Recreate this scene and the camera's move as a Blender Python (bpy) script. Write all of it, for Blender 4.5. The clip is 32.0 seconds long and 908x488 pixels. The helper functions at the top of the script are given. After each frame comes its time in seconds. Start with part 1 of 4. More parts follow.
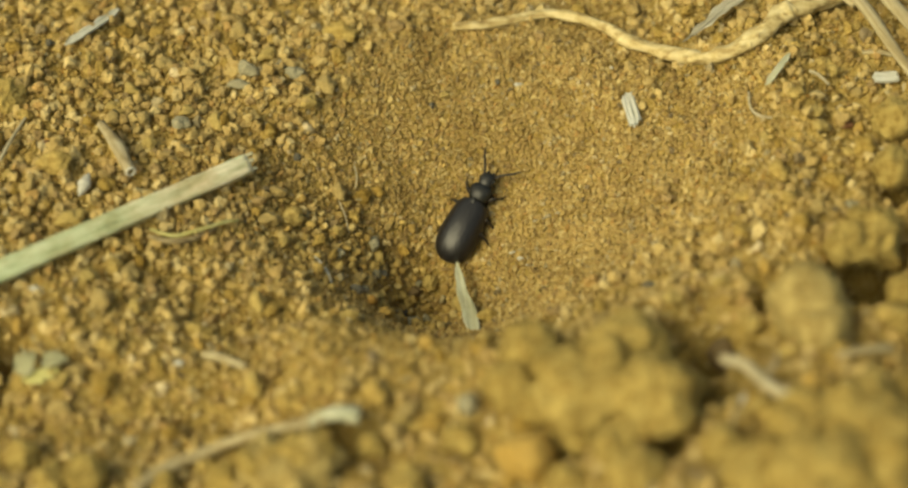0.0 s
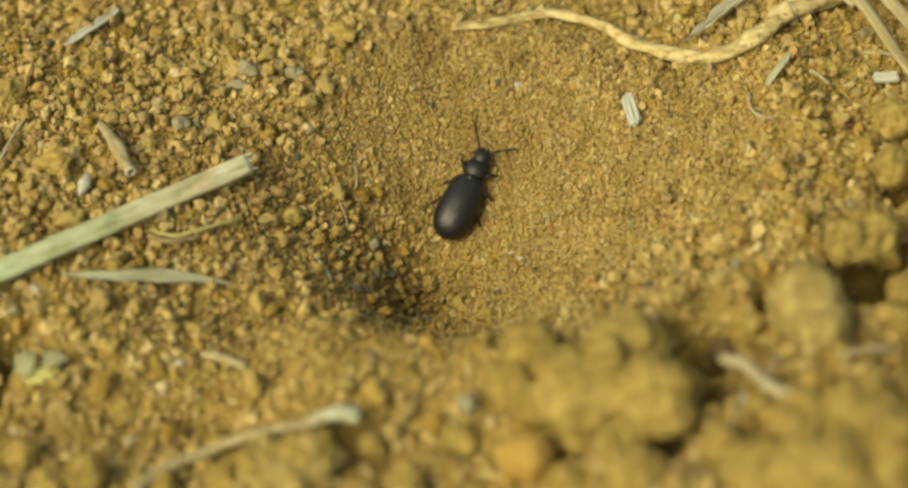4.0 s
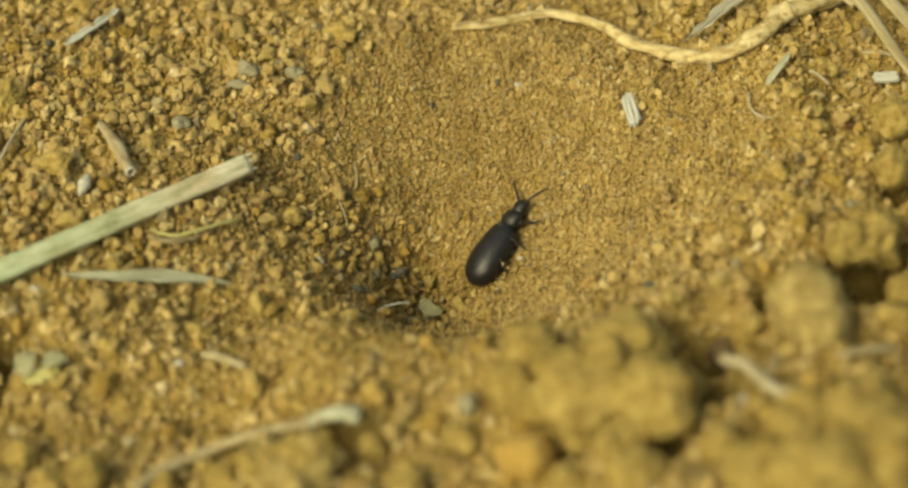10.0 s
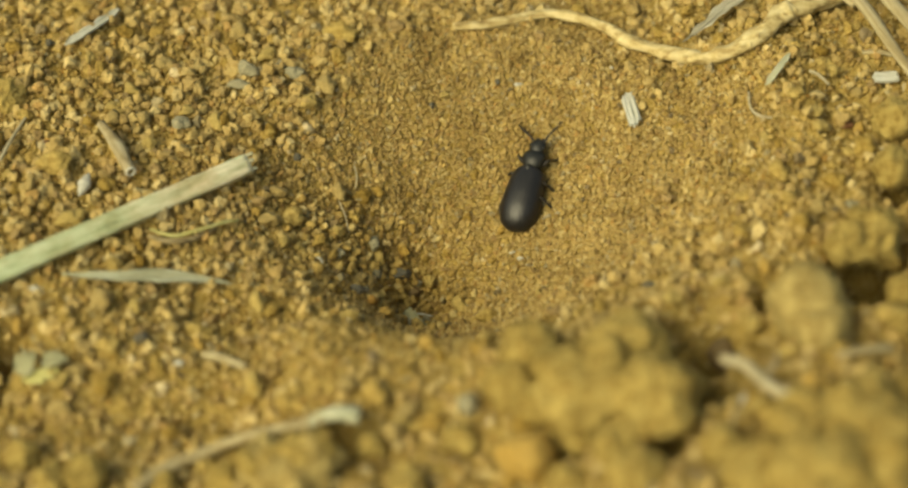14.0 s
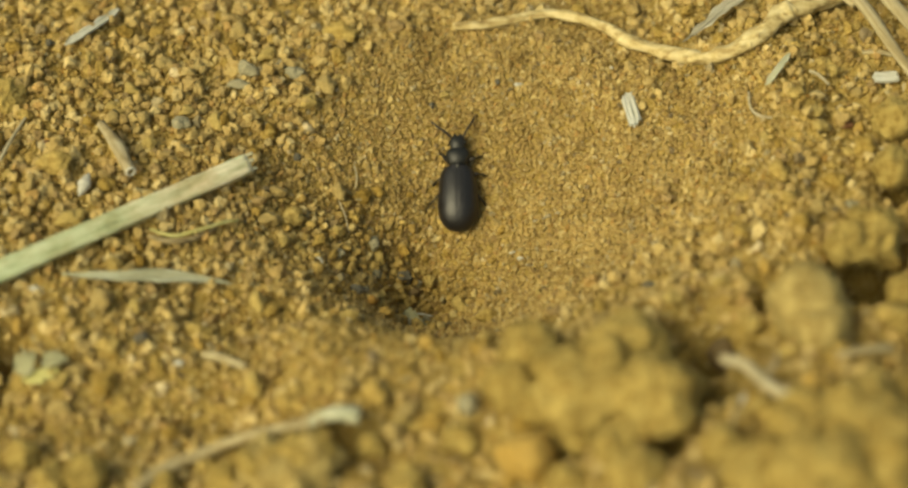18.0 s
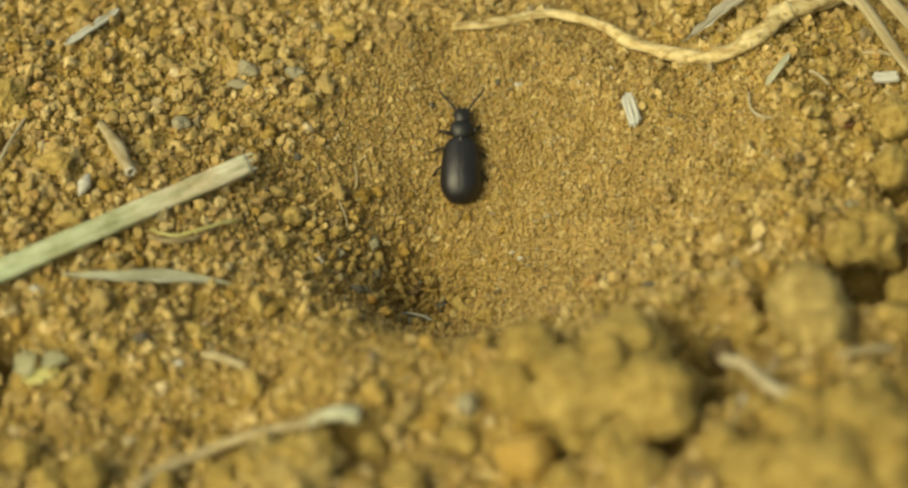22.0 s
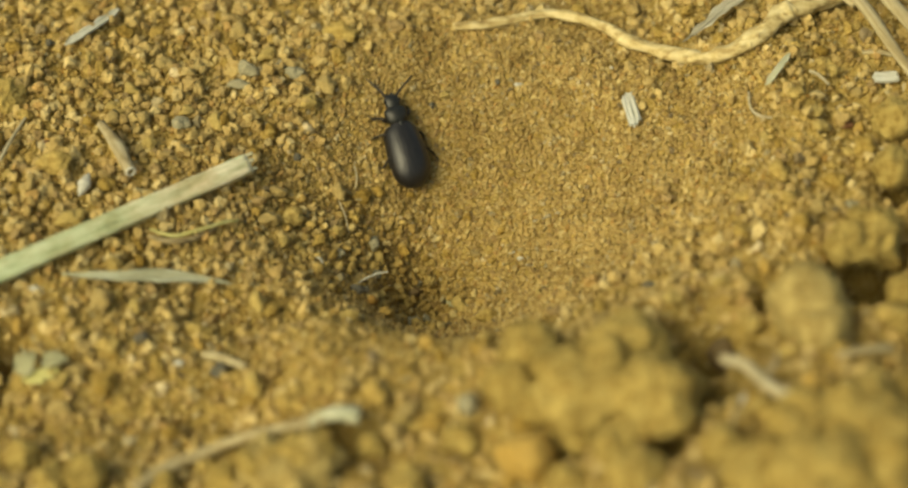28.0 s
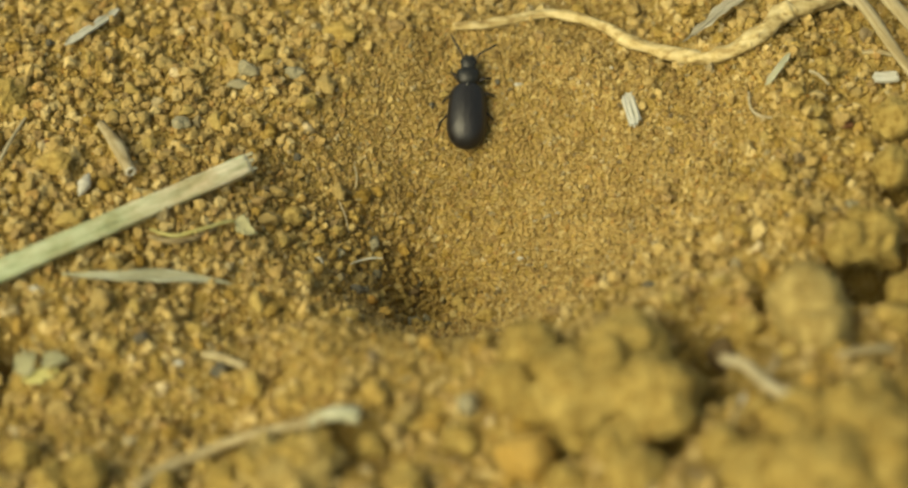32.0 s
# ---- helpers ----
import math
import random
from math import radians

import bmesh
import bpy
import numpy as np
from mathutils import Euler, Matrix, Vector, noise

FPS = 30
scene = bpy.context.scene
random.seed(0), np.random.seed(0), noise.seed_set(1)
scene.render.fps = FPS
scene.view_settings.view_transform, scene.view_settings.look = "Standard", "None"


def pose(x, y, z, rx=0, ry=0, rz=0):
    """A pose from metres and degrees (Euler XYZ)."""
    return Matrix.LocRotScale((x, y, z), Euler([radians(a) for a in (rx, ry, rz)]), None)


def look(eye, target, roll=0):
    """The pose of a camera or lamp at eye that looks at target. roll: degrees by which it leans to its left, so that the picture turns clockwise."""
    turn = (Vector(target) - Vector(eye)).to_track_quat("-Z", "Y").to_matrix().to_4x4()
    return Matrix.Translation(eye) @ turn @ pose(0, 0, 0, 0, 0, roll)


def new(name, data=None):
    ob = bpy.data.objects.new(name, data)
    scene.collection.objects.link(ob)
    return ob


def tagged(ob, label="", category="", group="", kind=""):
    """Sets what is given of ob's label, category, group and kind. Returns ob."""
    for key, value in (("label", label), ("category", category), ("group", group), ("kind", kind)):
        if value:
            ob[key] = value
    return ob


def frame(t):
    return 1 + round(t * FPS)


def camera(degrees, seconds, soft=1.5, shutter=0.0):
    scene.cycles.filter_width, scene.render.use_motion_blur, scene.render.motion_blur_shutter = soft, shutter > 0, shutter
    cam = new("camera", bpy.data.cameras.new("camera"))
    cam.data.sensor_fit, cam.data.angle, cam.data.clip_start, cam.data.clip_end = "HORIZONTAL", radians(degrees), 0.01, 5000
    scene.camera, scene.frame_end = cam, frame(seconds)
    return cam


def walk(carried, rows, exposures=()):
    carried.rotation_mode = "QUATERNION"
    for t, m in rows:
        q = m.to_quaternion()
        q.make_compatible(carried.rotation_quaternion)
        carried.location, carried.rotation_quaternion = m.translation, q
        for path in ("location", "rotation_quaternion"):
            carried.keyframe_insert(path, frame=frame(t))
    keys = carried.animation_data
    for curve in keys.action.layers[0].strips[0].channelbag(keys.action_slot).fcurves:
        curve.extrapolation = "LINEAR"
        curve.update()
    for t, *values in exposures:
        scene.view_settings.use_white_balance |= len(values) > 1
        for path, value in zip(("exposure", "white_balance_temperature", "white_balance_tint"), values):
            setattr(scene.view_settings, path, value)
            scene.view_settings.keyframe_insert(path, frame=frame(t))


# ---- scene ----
cam = camera(22.0, 32.0, soft=2.5, shutter=0.9)
EYE, AIM = (0.00165, -0.13834, 0.12459), (0.00165, 0.00427, -0.0084)
walk(cam, [(0.0, look(EYE, AIM)), (32.0, look(EYE, AIM))], exposures=[(0.0, 0.02, 8950, -8), (32.0, 0.02, 8950, -8)])
cam.data.dof.use_dof = True
cam.data.dof.focus_distance = 0.1952
cam.data.dof.aperture_fstop = 18

# ---- light: a bright hazy sky, the sun veiled, from the far side at a slant ----
SUN_AZIMUTH, SUN_HEIGHT = radians(-132), radians(42)
sky_world = bpy.data.worlds.new("sky")
sky_world.use_nodes = True
scene.world = sky_world
sky_tree = sky_world.node_tree
sky = sky_tree.nodes.new("ShaderNodeTexSky")
sky.sky_type = "NISHITA"
sky.sun_disc = False
sky.sun_elevation, sky.sun_rotation = SUN_HEIGHT, SUN_AZIMUTH
sky.dust_density = 4.0
sky_tree.links.new(sky.outputs["Color"], sky_tree.nodes["Background"].inputs["Color"])
sky_tree.nodes["Background"].inputs["Strength"].default_value = 0.14
sun = new("sun", bpy.data.lights.new("sun", "SUN"))
sun.data.energy, sun.data.angle, sun.data.color = 2.4, radians(38), (1.0, 0.94, 0.82)
sun.matrix_world = look((math.sin(SUN_AZIMUTH) * math.cos(SUN_HEIGHT), math.cos(SUN_AZIMUTH) * math.cos(SUN_HEIGHT), math.sin(SUN_HEIGHT)), (0, 0, 0))

MM = 0.001


# ---- materials ----
def node_material(name, roughness=0.9, specular=0.3):
    mat = bpy.data.materials.new(name)
    mat.use_nodes = True
    shader = mat.node_tree.nodes["Principled BSDF"]
    shader.inputs["Roughness"].default_value = roughness
    shader.inputs["Specular IOR Level"].default_value = specular
    return mat, mat.node_tree.nodes, mat.node_tree.links, shader


def ramp_node(nodes, stops, interpolation="LINEAR"):
    ramp = nodes.new("ShaderNodeValToRGB")
    ramp.color_ramp.interpolation = interpolation
    el = ramp.color_ramp.elements
    while len(el) < len(stops):
        el.new(0.5)
    for e, (p, c) in zip(el, stops):
        e.position, e.color = p, (*c, 1)
    return ramp


def noise_node(nodes, links, scale, detail=3.0, stretch=None, rough=0.6):
    tex = nodes.new("ShaderNodeTexNoise")
    tex.inputs["Scale"].default_value, tex.inputs["Detail"].default_value = scale, detail
    tex.inputs["Roughness"].default_value = rough
    coords = nodes.new("ShaderNodeTexCoord")
    if stretch:
        mapping = nodes.new("ShaderNodeMapping")
        mapping.inputs["Scale"].default_value = stretch
        links.new(coords.outputs["Object"], mapping.inputs["Vector"])
        links.new(mapping.outputs["Vector"], tex.inputs["Vector"])
    else:
        links.new(coords.outputs["Object"], tex.inputs["Vector"])
    return tex


def bump_into(nodes, links, shader, tex, strength, distance):
    bump = nodes.new("ShaderNodeBump")
    bump.inputs["Strength"].default_value, bump.inputs["Distance"].default_value = strength, distance
    links.new(tex.outputs["Fac"], bump.inputs["Height"])
    links.new(bump.outputs["Normal"], shader.inputs["Normal"])


def multiply(nodes, links, a, b, amount=1.0):
    mix = nodes.new("ShaderNodeMix")
    mix.data_type, mix.blend_type = "RGBA", "MULTIPLY"
    mix.inputs["Factor"].default_value = amount
    links.new(a, mix.inputs["A"])
    links.new(b, mix.inputs["B"])
    return mix.outputs["Result"]


OCHRE = [(0.0, (0.238, 0.158, 0.041)), (0.25, (0.319, 0.221, 0.064)), (0.55, (0.361, 0.259, 0.083)), (0.80, (0.405, 0.304, 0.112)), (1.0, (0.326, 0.214, 0.056))]
MIXED = [(0.0, (0.10, 0.085, 0.06)), (0.008, (0.20, 0.13, 0.05)), (0.07, (0.30, 0.205, 0.066)), (0.32, (0.37, 0.265, 0.09)),
         (0.60, (0.44, 0.325, 0.115)), (0.80, (0.50, 0.40, 0.178)), (0.93, (0.28, 0.25, 0.15)), (0.955, (0.37, 0.215, 0.06)), (0.988, (0.50, 0.43, 0.26))]



def soil_material(name, stops, source, stain=0.7, grain=2600, tone=1.0, blotches=1500, relief=0.00012):
    """Dry crumbly soil. source: what varies it, a noise over the ground, each piece of a joined mesh, or each object."""
    mat, nodes, links, shader = node_material(name, 0.95, 0.15)
    stops = [(p, tuple(tone * v for v in c)) for p, c in stops]
    ramp = ramp_node(nodes, stops, "LINEAR" if source == "ground" else "CONSTANT" if len(stops) > 6 else "LINEAR")
    if source == "ground":
        cells = nodes.new("ShaderNodeTexVoronoi")
        cells.inputs["Scale"].default_value = 4600
        links.new(nodes.new("ShaderNodeTexCoord").outputs["Object"], cells.inputs["Vector"])
        links.new(cells.outputs["Color"], ramp.inputs["Fac"])
    elif source == "island":
        links.new(nodes.new("ShaderNodeNewGeometry").outputs["Random Per Island"], ramp.inputs["Fac"])
    else:
        links.new(nodes.new("ShaderNodeObjectInfo").outputs["Random"], ramp.inputs["Fac"])
    blotch = ramp_node(nodes, [(0.36, (0.62, 0.57, 0.50)), (0.56, (1.0, 1.0, 1.0)), (0.70, (1.12, 1.12, 1.10))] if source == "object" else [(0.30, (0.72, 0.68, 0.62)), (0.70, (1.0, 1.0, 1.0))])
    links.new(noise_node(nodes, links, blotches if source != "ground" else 170, 4).outputs["Fac"], blotch.inputs["Fac"])
    colour = multiply(nodes, links, ramp.outputs["Color"], blotch.outputs["Color"], stain)
    if source == "island":
        patch = ramp_node(nodes, [(0.36, (0.80, 0.77, 0.72)), (0.50, (1.0, 1.0, 1.0)), (0.64, (1.13, 1.12, 1.12))])
        links.new(noise_node(nodes, links, 260, 4, rough=0.65).outputs["Fac"], patch.inputs["Fac"])
        colour = multiply(nodes, links, colour, patch.outputs["Color"])
    if source == "object":
        speck = ramp_node(nodes, [(0.34, (0.66, 0.60, 0.52)), (0.46, (1.0, 1.0, 1.0)), (0.64, (1.0, 1.0, 1.0)), (0.74, (1.25, 1.22, 1.15))])
        links.new(noise_node(nodes, links, blotches * 3.6, 3).outputs["Fac"], speck.inputs["Fac"])
        colour = multiply(nodes, links, colour, speck.outputs["Color"])
    links.new(colour, shader.inputs["Base Color"])
    if source == "ground":
        bump = nodes.new("ShaderNodeBump")
        bump.invert = True
        bump.inputs["Strength"].default_value, bump.inputs["Distance"].default_value = 0.9, 0.00016
        links.new(cells.outputs["Distance"], bump.inputs["Height"])
        links.new(bump.outputs["Normal"], shader.inputs["Normal"])
    else:
        bump_into(nodes, links, shader, noise_node(nodes, links, grain, 5, rough=0.7), 0.8, relief)
    return mat


def fibre_material(name, stops, stretch, streak=1.0, rough=0.75, length_stops=None):
    """Dry plant stuff with streaks along its local x axis."""
    mat, nodes, links, shader = node_material(name, rough, 0.3)
    ramp = ramp_node(nodes, stops)
    tex = noise_node(nodes, links, 1.0, 4, stretch)
    links.new(tex.outputs["Fac"], ramp.inputs["Fac"])
    blotch = ramp_node(nodes, [(0.35, (0.70, 0.62, 0.50)), (0.62, (1.0, 1.0, 1.0))])
    links.new(noise_node(nodes, links, 420, 4).outputs["Fac"], blotch.inputs["Fac"])
    colour = multiply(nodes, links, ramp.outputs["Color"], blotch.outputs["Color"], streak)
    if length_stops:
        along = nodes.new("ShaderNodeSeparateXYZ")
        links.new(nodes.new("ShaderNodeTexCoord").outputs["Generated"], along.inputs["Vector"])
        tint = ramp_node(nodes, length_stops)
        links.new(along.outputs["X"], tint.inputs["Fac"])
        colour = multiply(nodes, links, colour, tint.outputs["Color"])
    links.new(colour, shader.inputs["Base Color"])
    bump_into(nodes, links, shader, tex, 0.5, 0.00012)
    return mat


def plain_material(name, colour, rough=0.6, vary=0.3, scale=1200, specular=0.4, relief=0.00006):
    mat, nodes, links, shader = node_material(name, rough, specular)
    ramp = ramp_node(nodes, [(0.3, tuple(c * (1 - vary) for c in colour)), (0.7, colour)])
    tex = noise_node(nodes, links, scale, 4)
    links.new(tex.outputs["Fac"], ramp.inputs["Fac"])
    links.new(ramp.outputs["Color"], shader.inputs["Base Color"])
    bump_into(nodes, links, shader, tex, 0.3 if relief < 0.0001 else 0.7, relief)
    return mat


GROUND = soil_material("dry_ochre_soil", OCHRE, "ground", 0.6, 3600)
GRAINS = soil_material("soil_grains", [(p, (0.86 * r + 0.100, 0.86 * g + 0.072, 0.86 * v + 0.028)) for p, (r, g, v) in MIXED], "island")
GRAVEL = soil_material("gravel_grains", [(p, (0.74 * r + 0.195, 0.75 * g + 0.149, 0.82 * v + 0.072)) for p, (r, g, v) in MIXED], "island")
SAND = soil_material("pit_sand", [(p, (0.70 * r + 0.128, 0.70 * g + 0.094, 0.70 * v + 0.046)) for p, (r, g, v) in MIXED], "island")
CRUMB = soil_material("soil_crumb", OCHRE, "object", 0.9, 5.0, 1.30, 1.7, 0.00022)
CLOD = soil_material("soil_clod", [(0.0, (0.33, 0.245, 0.080)), (0.5, (0.385, 0.288, 0.098)), (1.0, (0.35, 0.258, 0.084))], "object", 0.9, 1100, 1.0, 600, 0.0004)
PALE_CLOD = soil_material("pale_clod", [(0.0, (0.37, 0.285, 0.112)), (1.0, (0.38, 0.295, 0.12))], "object", 0.7, 1500, 1.0, 500)
TAN = plain_material("tan_stone", (0.390, 0.285, 0.109), 0.9, scale=3.2, relief=0.0002)
YELLOW = plain_material("yellow_stone", (0.437, 0.320, 0.105), 0.85, scale=3.2, relief=0.0002)
ORANGE = plain_material("orange_stone", (0.44, 0.285, 0.075), 0.85, scale=3.2, relief=0.0002)
GREY = plain_material("grey_stone", (0.33, 0.298, 0.185), 0.75, scale=3.2, relief=0.0002)
SLATE = plain_material("slate_stone", (0.125, 0.115, 0.085), 0.8, scale=3.2, relief=0.0002)
BROWN = plain_material("brown_crumb", (0.17, 0.115, 0.05), 0.9, scale=3.2, relief=0.0002)
RUST = plain_material("rust_crumb", (0.21, 0.095, 0.04), 0.9, scale=3.2, relief=0.0002)
PALE = plain_material("pale_chalky_shell", (0.527, 0.510, 0.425), 0.5)
STRAW = fibre_material("pale_green_straw", [(0.30, (0.32, 0.355, 0.235)), (0.45, (0.53, 0.55, 0.405)), (0.58, (0.63, 0.635, 0.50)), (0.72, (0.77, 0.76, 0.64))], (330, 1700, 1700), 0.8,
                       length_stops=[(0.0, (0.84, 0.96, 0.78)), (0.55, (0.92, 1.0, 0.86)), (0.74, (1.0, 0.92, 0.80)), (1.0, (1.06, 1.0, 0.93))])
YELLOW_LEAF = fibre_material("yellow_green_leaf", [(0.30, (0.34, 0.32, 0.10)), (0.55, (0.52, 0.49, 0.20)), (0.8, (0.62, 0.58, 0.32))], (220, 3200, 3200), 0.4)
STEM = fibre_material("dry_tan_stem", [(0.30, (0.234, 0.179, 0.086)), (0.5, (0.390, 0.328, 0.187)), (0.75, (0.484, 0.429, 0.289))], (120, 3000, 3000), 0.5)
BARK = fibre_material("brown_stalk_bark", [(0.30, (0.16, 0.12, 0.065)), (0.5, (0.30, 0.245, 0.135)), (0.75, (0.48, 0.42, 0.28))], (500, 1500, 1500), 0.6)
CHIP = fibre_material("bleached_wood_chip", [(0.30, (0.29, 0.29, 0.22)), (0.55, (0.52, 0.52, 0.45)), (0.8, (0.67, 0.67, 0.61))], (300, 4200, 4200), 0.35)
ROOT = fibre_material("cream_root_skin", [(0.32, (0.28, 0.195, 0.085)), (0.45, (0.48, 0.375, 0.17)), (0.60, (0.63, 0.53, 0.29))], (700, 1700, 1700), 0.6)
LEAF = fibre_material("dry_leaf_blade", [(0.30, (0.29, 0.295, 0.19)), (0.55, (0.43, 0.435, 0.31)), (0.8, (0.56, 0.55, 0.43))], (220, 3200, 3200), 0.55)
VEIL = fibre_material("grey_veil_husk", [(0.30, (0.22, 0.205, 0.15)), (0.55, (0.36, 0.34, 0.26)), (0.8, (0.50, 0.48, 0.40))], (150, 4200, 4200), 0.3)
HUSK = fibre_material("thin_husk", [(0.30, (0.312, 0.265, 0.156)), (0.6, (0.452, 0.398, 0.265)), (0.8, (0.515, 0.468, 0.343))], (200, 2600, 2600), 0.4)
FLAKE = plain_material("pale_green_flake", (0.35, 0.335, 0.19), 0.8, 0.35)


def beetle_material(name, colour, rough, stretch, relief):
    mat, nodes, links, shader = node_material(name, rough, 0.5)
    ramp = ramp_node(nodes, [(0.3, tuple(0.6 * c for c in colour)), (0.7, colour)])
    tex = noise_node(nodes, links, 1.0, 4, stretch)
    links.new(tex.outputs["Fac"], ramp.inputs["Fac"])
    links.new(ramp.outputs["Color"], shader.inputs["Base Color"])
    bump_into(nodes, links, shader, tex, relief, 0.00004)
    return mat


ELYTRA = beetle_material("black_wing_case", (0.016, 0.015, 0.0155), 0.39, (4200, 1500, 4200), 0.9)
CUTICLE = beetle_material("black_cuticle", (0.013, 0.0135, 0.0115), 0.48, (4200, 4200, 4200), 0.5)
LIMB = beetle_material("dark_brown_limb", (0.020, 0.014, 0.009), 0.6, (4200, 4200, 4200), 0.4)
EYE_GLOSS = beetle_material("glossy_eye", (0.006, 0.006, 0.006), 0.15, (4200, 4200, 4200), 0.1)


# ---- mesh helpers ----
def mesh_object(name, bm, material, scale=MM):
    bmesh.ops.scale(bm, vec=(scale, scale, scale), verts=bm.verts)
    bmesh.ops.recalc_face_normals(bm, faces=bm.faces)
    me = bpy.data.meshes.new(name)
    bm.to_mesh(me)
    bm.free()
    me.shade_smooth()
    me.materials.append(material)
    return new(name, me)


def part(name, bm, material, parent, label=""):
    ob = mesh_object(name, bm, material)
    ob.parent = parent
    return tagged(ob, label)


def empty(name):
    ob = new(name)
    ob.empty_display_size = 0.001
    return ob


def fast_mesh(name, verts, faces, material):
    """A triangle mesh from arrays."""
    me = bpy.data.meshes.new(name)
    me.vertices.add(len(verts))
    me.vertices.foreach_set("co", np.ascontiguousarray(verts, np.float32).ravel())
    me.loops.add(faces.size)
    me.loops.foreach_set("vertex_index", np.ascontiguousarray(faces, np.int32).ravel())
    me.polygons.add(len(faces))
    me.polygons.foreach_set("loop_start", np.arange(0, faces.size, faces.shape[1], dtype=np.int32))
    me.update(calc_edges=True)
    me.shade_smooth()
    me.materials.append(material)
    return new(name, me)


def sphere_bm(level, seed, lump=0.28, detail=0.08, squash=(1, 1, 1), freq=1.1, facets=0):
    """A lumpy rounded stone of unit radius."""
    bm = bmesh.new()
    bmesh.ops.create_icosphere(bm, subdivisions=level, radius=1.0)
    shift = Vector((seed * 3.17, seed * 1.73, seed * 0.91))
    rng = random.Random(int(seed * 97) + level)
    cuts = [(Vector((rng.gauss(0, 1), rng.gauss(0, 1), rng.gauss(0, 1))).normalized(), rng.uniform(0.58, 0.86)) for _ in range(facets)]
    for v in bm.verts:
        p = v.co.copy()
        for way, reach in cuts:
            over = p.dot(way) - reach
            if over > 0:
                p -= way * over * 0.85
        k = 1 + lump * noise.noise(p * freq + shift) * 1.6 + detail * noise.noise(p * freq * 3.1 + shift) + detail * 0.6 * noise.noise(p * freq * 7 + shift)
        v.co = Vector((p.x * squash[0], p.y * squash[1], p.z * squash[2])) * k
    return bm


def catmull(points, per):
    pts = [Vector(p) for p in points]
    pts = [2 * pts[0] - pts[1]] + pts + [2 * pts[-1] - pts[-2]]
    line = []
    for i in range(1, len(pts) - 2):
        a, b, c, d = pts[i - 1:i + 3]
        for j in range(per):
            t = j / per
            line.append(0.5 * (2 * b + (c - a) * t + (2 * a - 5 * b + 4 * c - d) * t * t + (3 * b - a - 3 * c + d) * t ** 3))
    return line + [pts[-2]]


def tube_bm(points, radii, sides=10, per=8, flat=1.0, wobble=0.0, seed=0, rings=0.0):
    """A tapered tube along a smooth line; flat squeezes it vertically, rings adds faint swellings."""
    line = catmull(points, per)
    bm = bmesh.new()
    last = None
    n = len(line)
    for i, p in enumerate(line):
        way = (line[min(i + 1, n - 1)] - line[max(i - 1, 0)]).normalized()
        side = way.cross(Vector((0, 0, 1)))
        side = side.normalized() if side.length > 1e-4 else Vector((1, 0, 0))
        over = side.cross(way).normalized()
        f = i / (n - 1) * (len(radii) - 1)
        k = min(int(f), len(radii) - 2)
        r = radii[k] + (radii[k + 1] - radii[k]) * (f - k)
        r *= 1 + rings * max(0.0, math.sin(i * 1.9 + 2 * math.sin(i * 0.6 + seed))) ** 3
        ring = []
        for s in range(sides):
            a = 2 * math.pi * s / sides
            q = 1 + wobble * noise.noise(Vector((math.cos(a) * 1.3 + seed, math.sin(a) * 1.3, i * 0.16)))
            ring.append(bm.verts.new(p + side * (math.cos(a) * r * q) + over * (math.sin(a) * r * q * flat)))
        if last:
            for s in range(sides):
                bm.faces.new((last[s], last[(s + 1) % sides], ring[(s + 1) % sides], ring[s]))
        else:
            bm.faces.new(ring)
        last = ring
    bm.faces.new(last)
    return bm


def blade_bm(length, width, thick, bend=0.0, curl=0.0, tip=0.5, root=0.3, ragged=0.0, seed=0, n=26, m=6, sway=0.10):
    """A flat blade along local x from 0 to length with two skins; bend lifts its middle, curl cups it across."""
    bm = bmesh.new()
    grid = []
    for i in range(n + 1):
        u = i / n
        w = width * 0.5 * min(1.0, (u / root) ** 0.7 if root > 0 and u < root else 1.0) * (1.0 if u < 1 - tip else max(0.0, (1 - u) / tip) ** 0.75)
        w = max(w, 0.02 * width)
        row = []
        for j in range(m + 1):
            v = -1 + 2 * j / m
            rag = ragged * width * noise.noise(Vector((u * 7 + seed, v * 3, seed))) * (abs(v) ** 3)
            y = v * w + rag + sway * width * math.sin(u * 5 + seed)
            z = bend * math.sin(u * math.pi) + curl * v * v * width + 0.04 * width * math.sin(v * 9 + u * 3)
            row.append((bm.verts.new((u * length, y, z + thick / 2)), bm.verts.new((u * length, y, z - thick / 2))))
        grid.append(row)
    for i in range(n):
        for j in range(m):
            for k, order in ((0, 1), (1, -1)):
                bm.faces.new((grid[i][j][k], grid[i + 1][j][k], grid[i + 1][j + 1][k], grid[i][j + 1][k])[::order])
    edge = [(i, 0) for i in range(n + 1)] + [(n, j) for j in range(1, m + 1)] + [(i, m) for i in range(n - 1, -1, -1)] + [(0, j) for j in range(m - 1, 0, -1)]
    for (a, b), (c, d) in zip(edge, edge[1:] + edge[:1]):
        bm.faces.new((grid[a][b][0], grid[c][d][0], grid[c][d][1], grid[a][b][1]))
    return bm


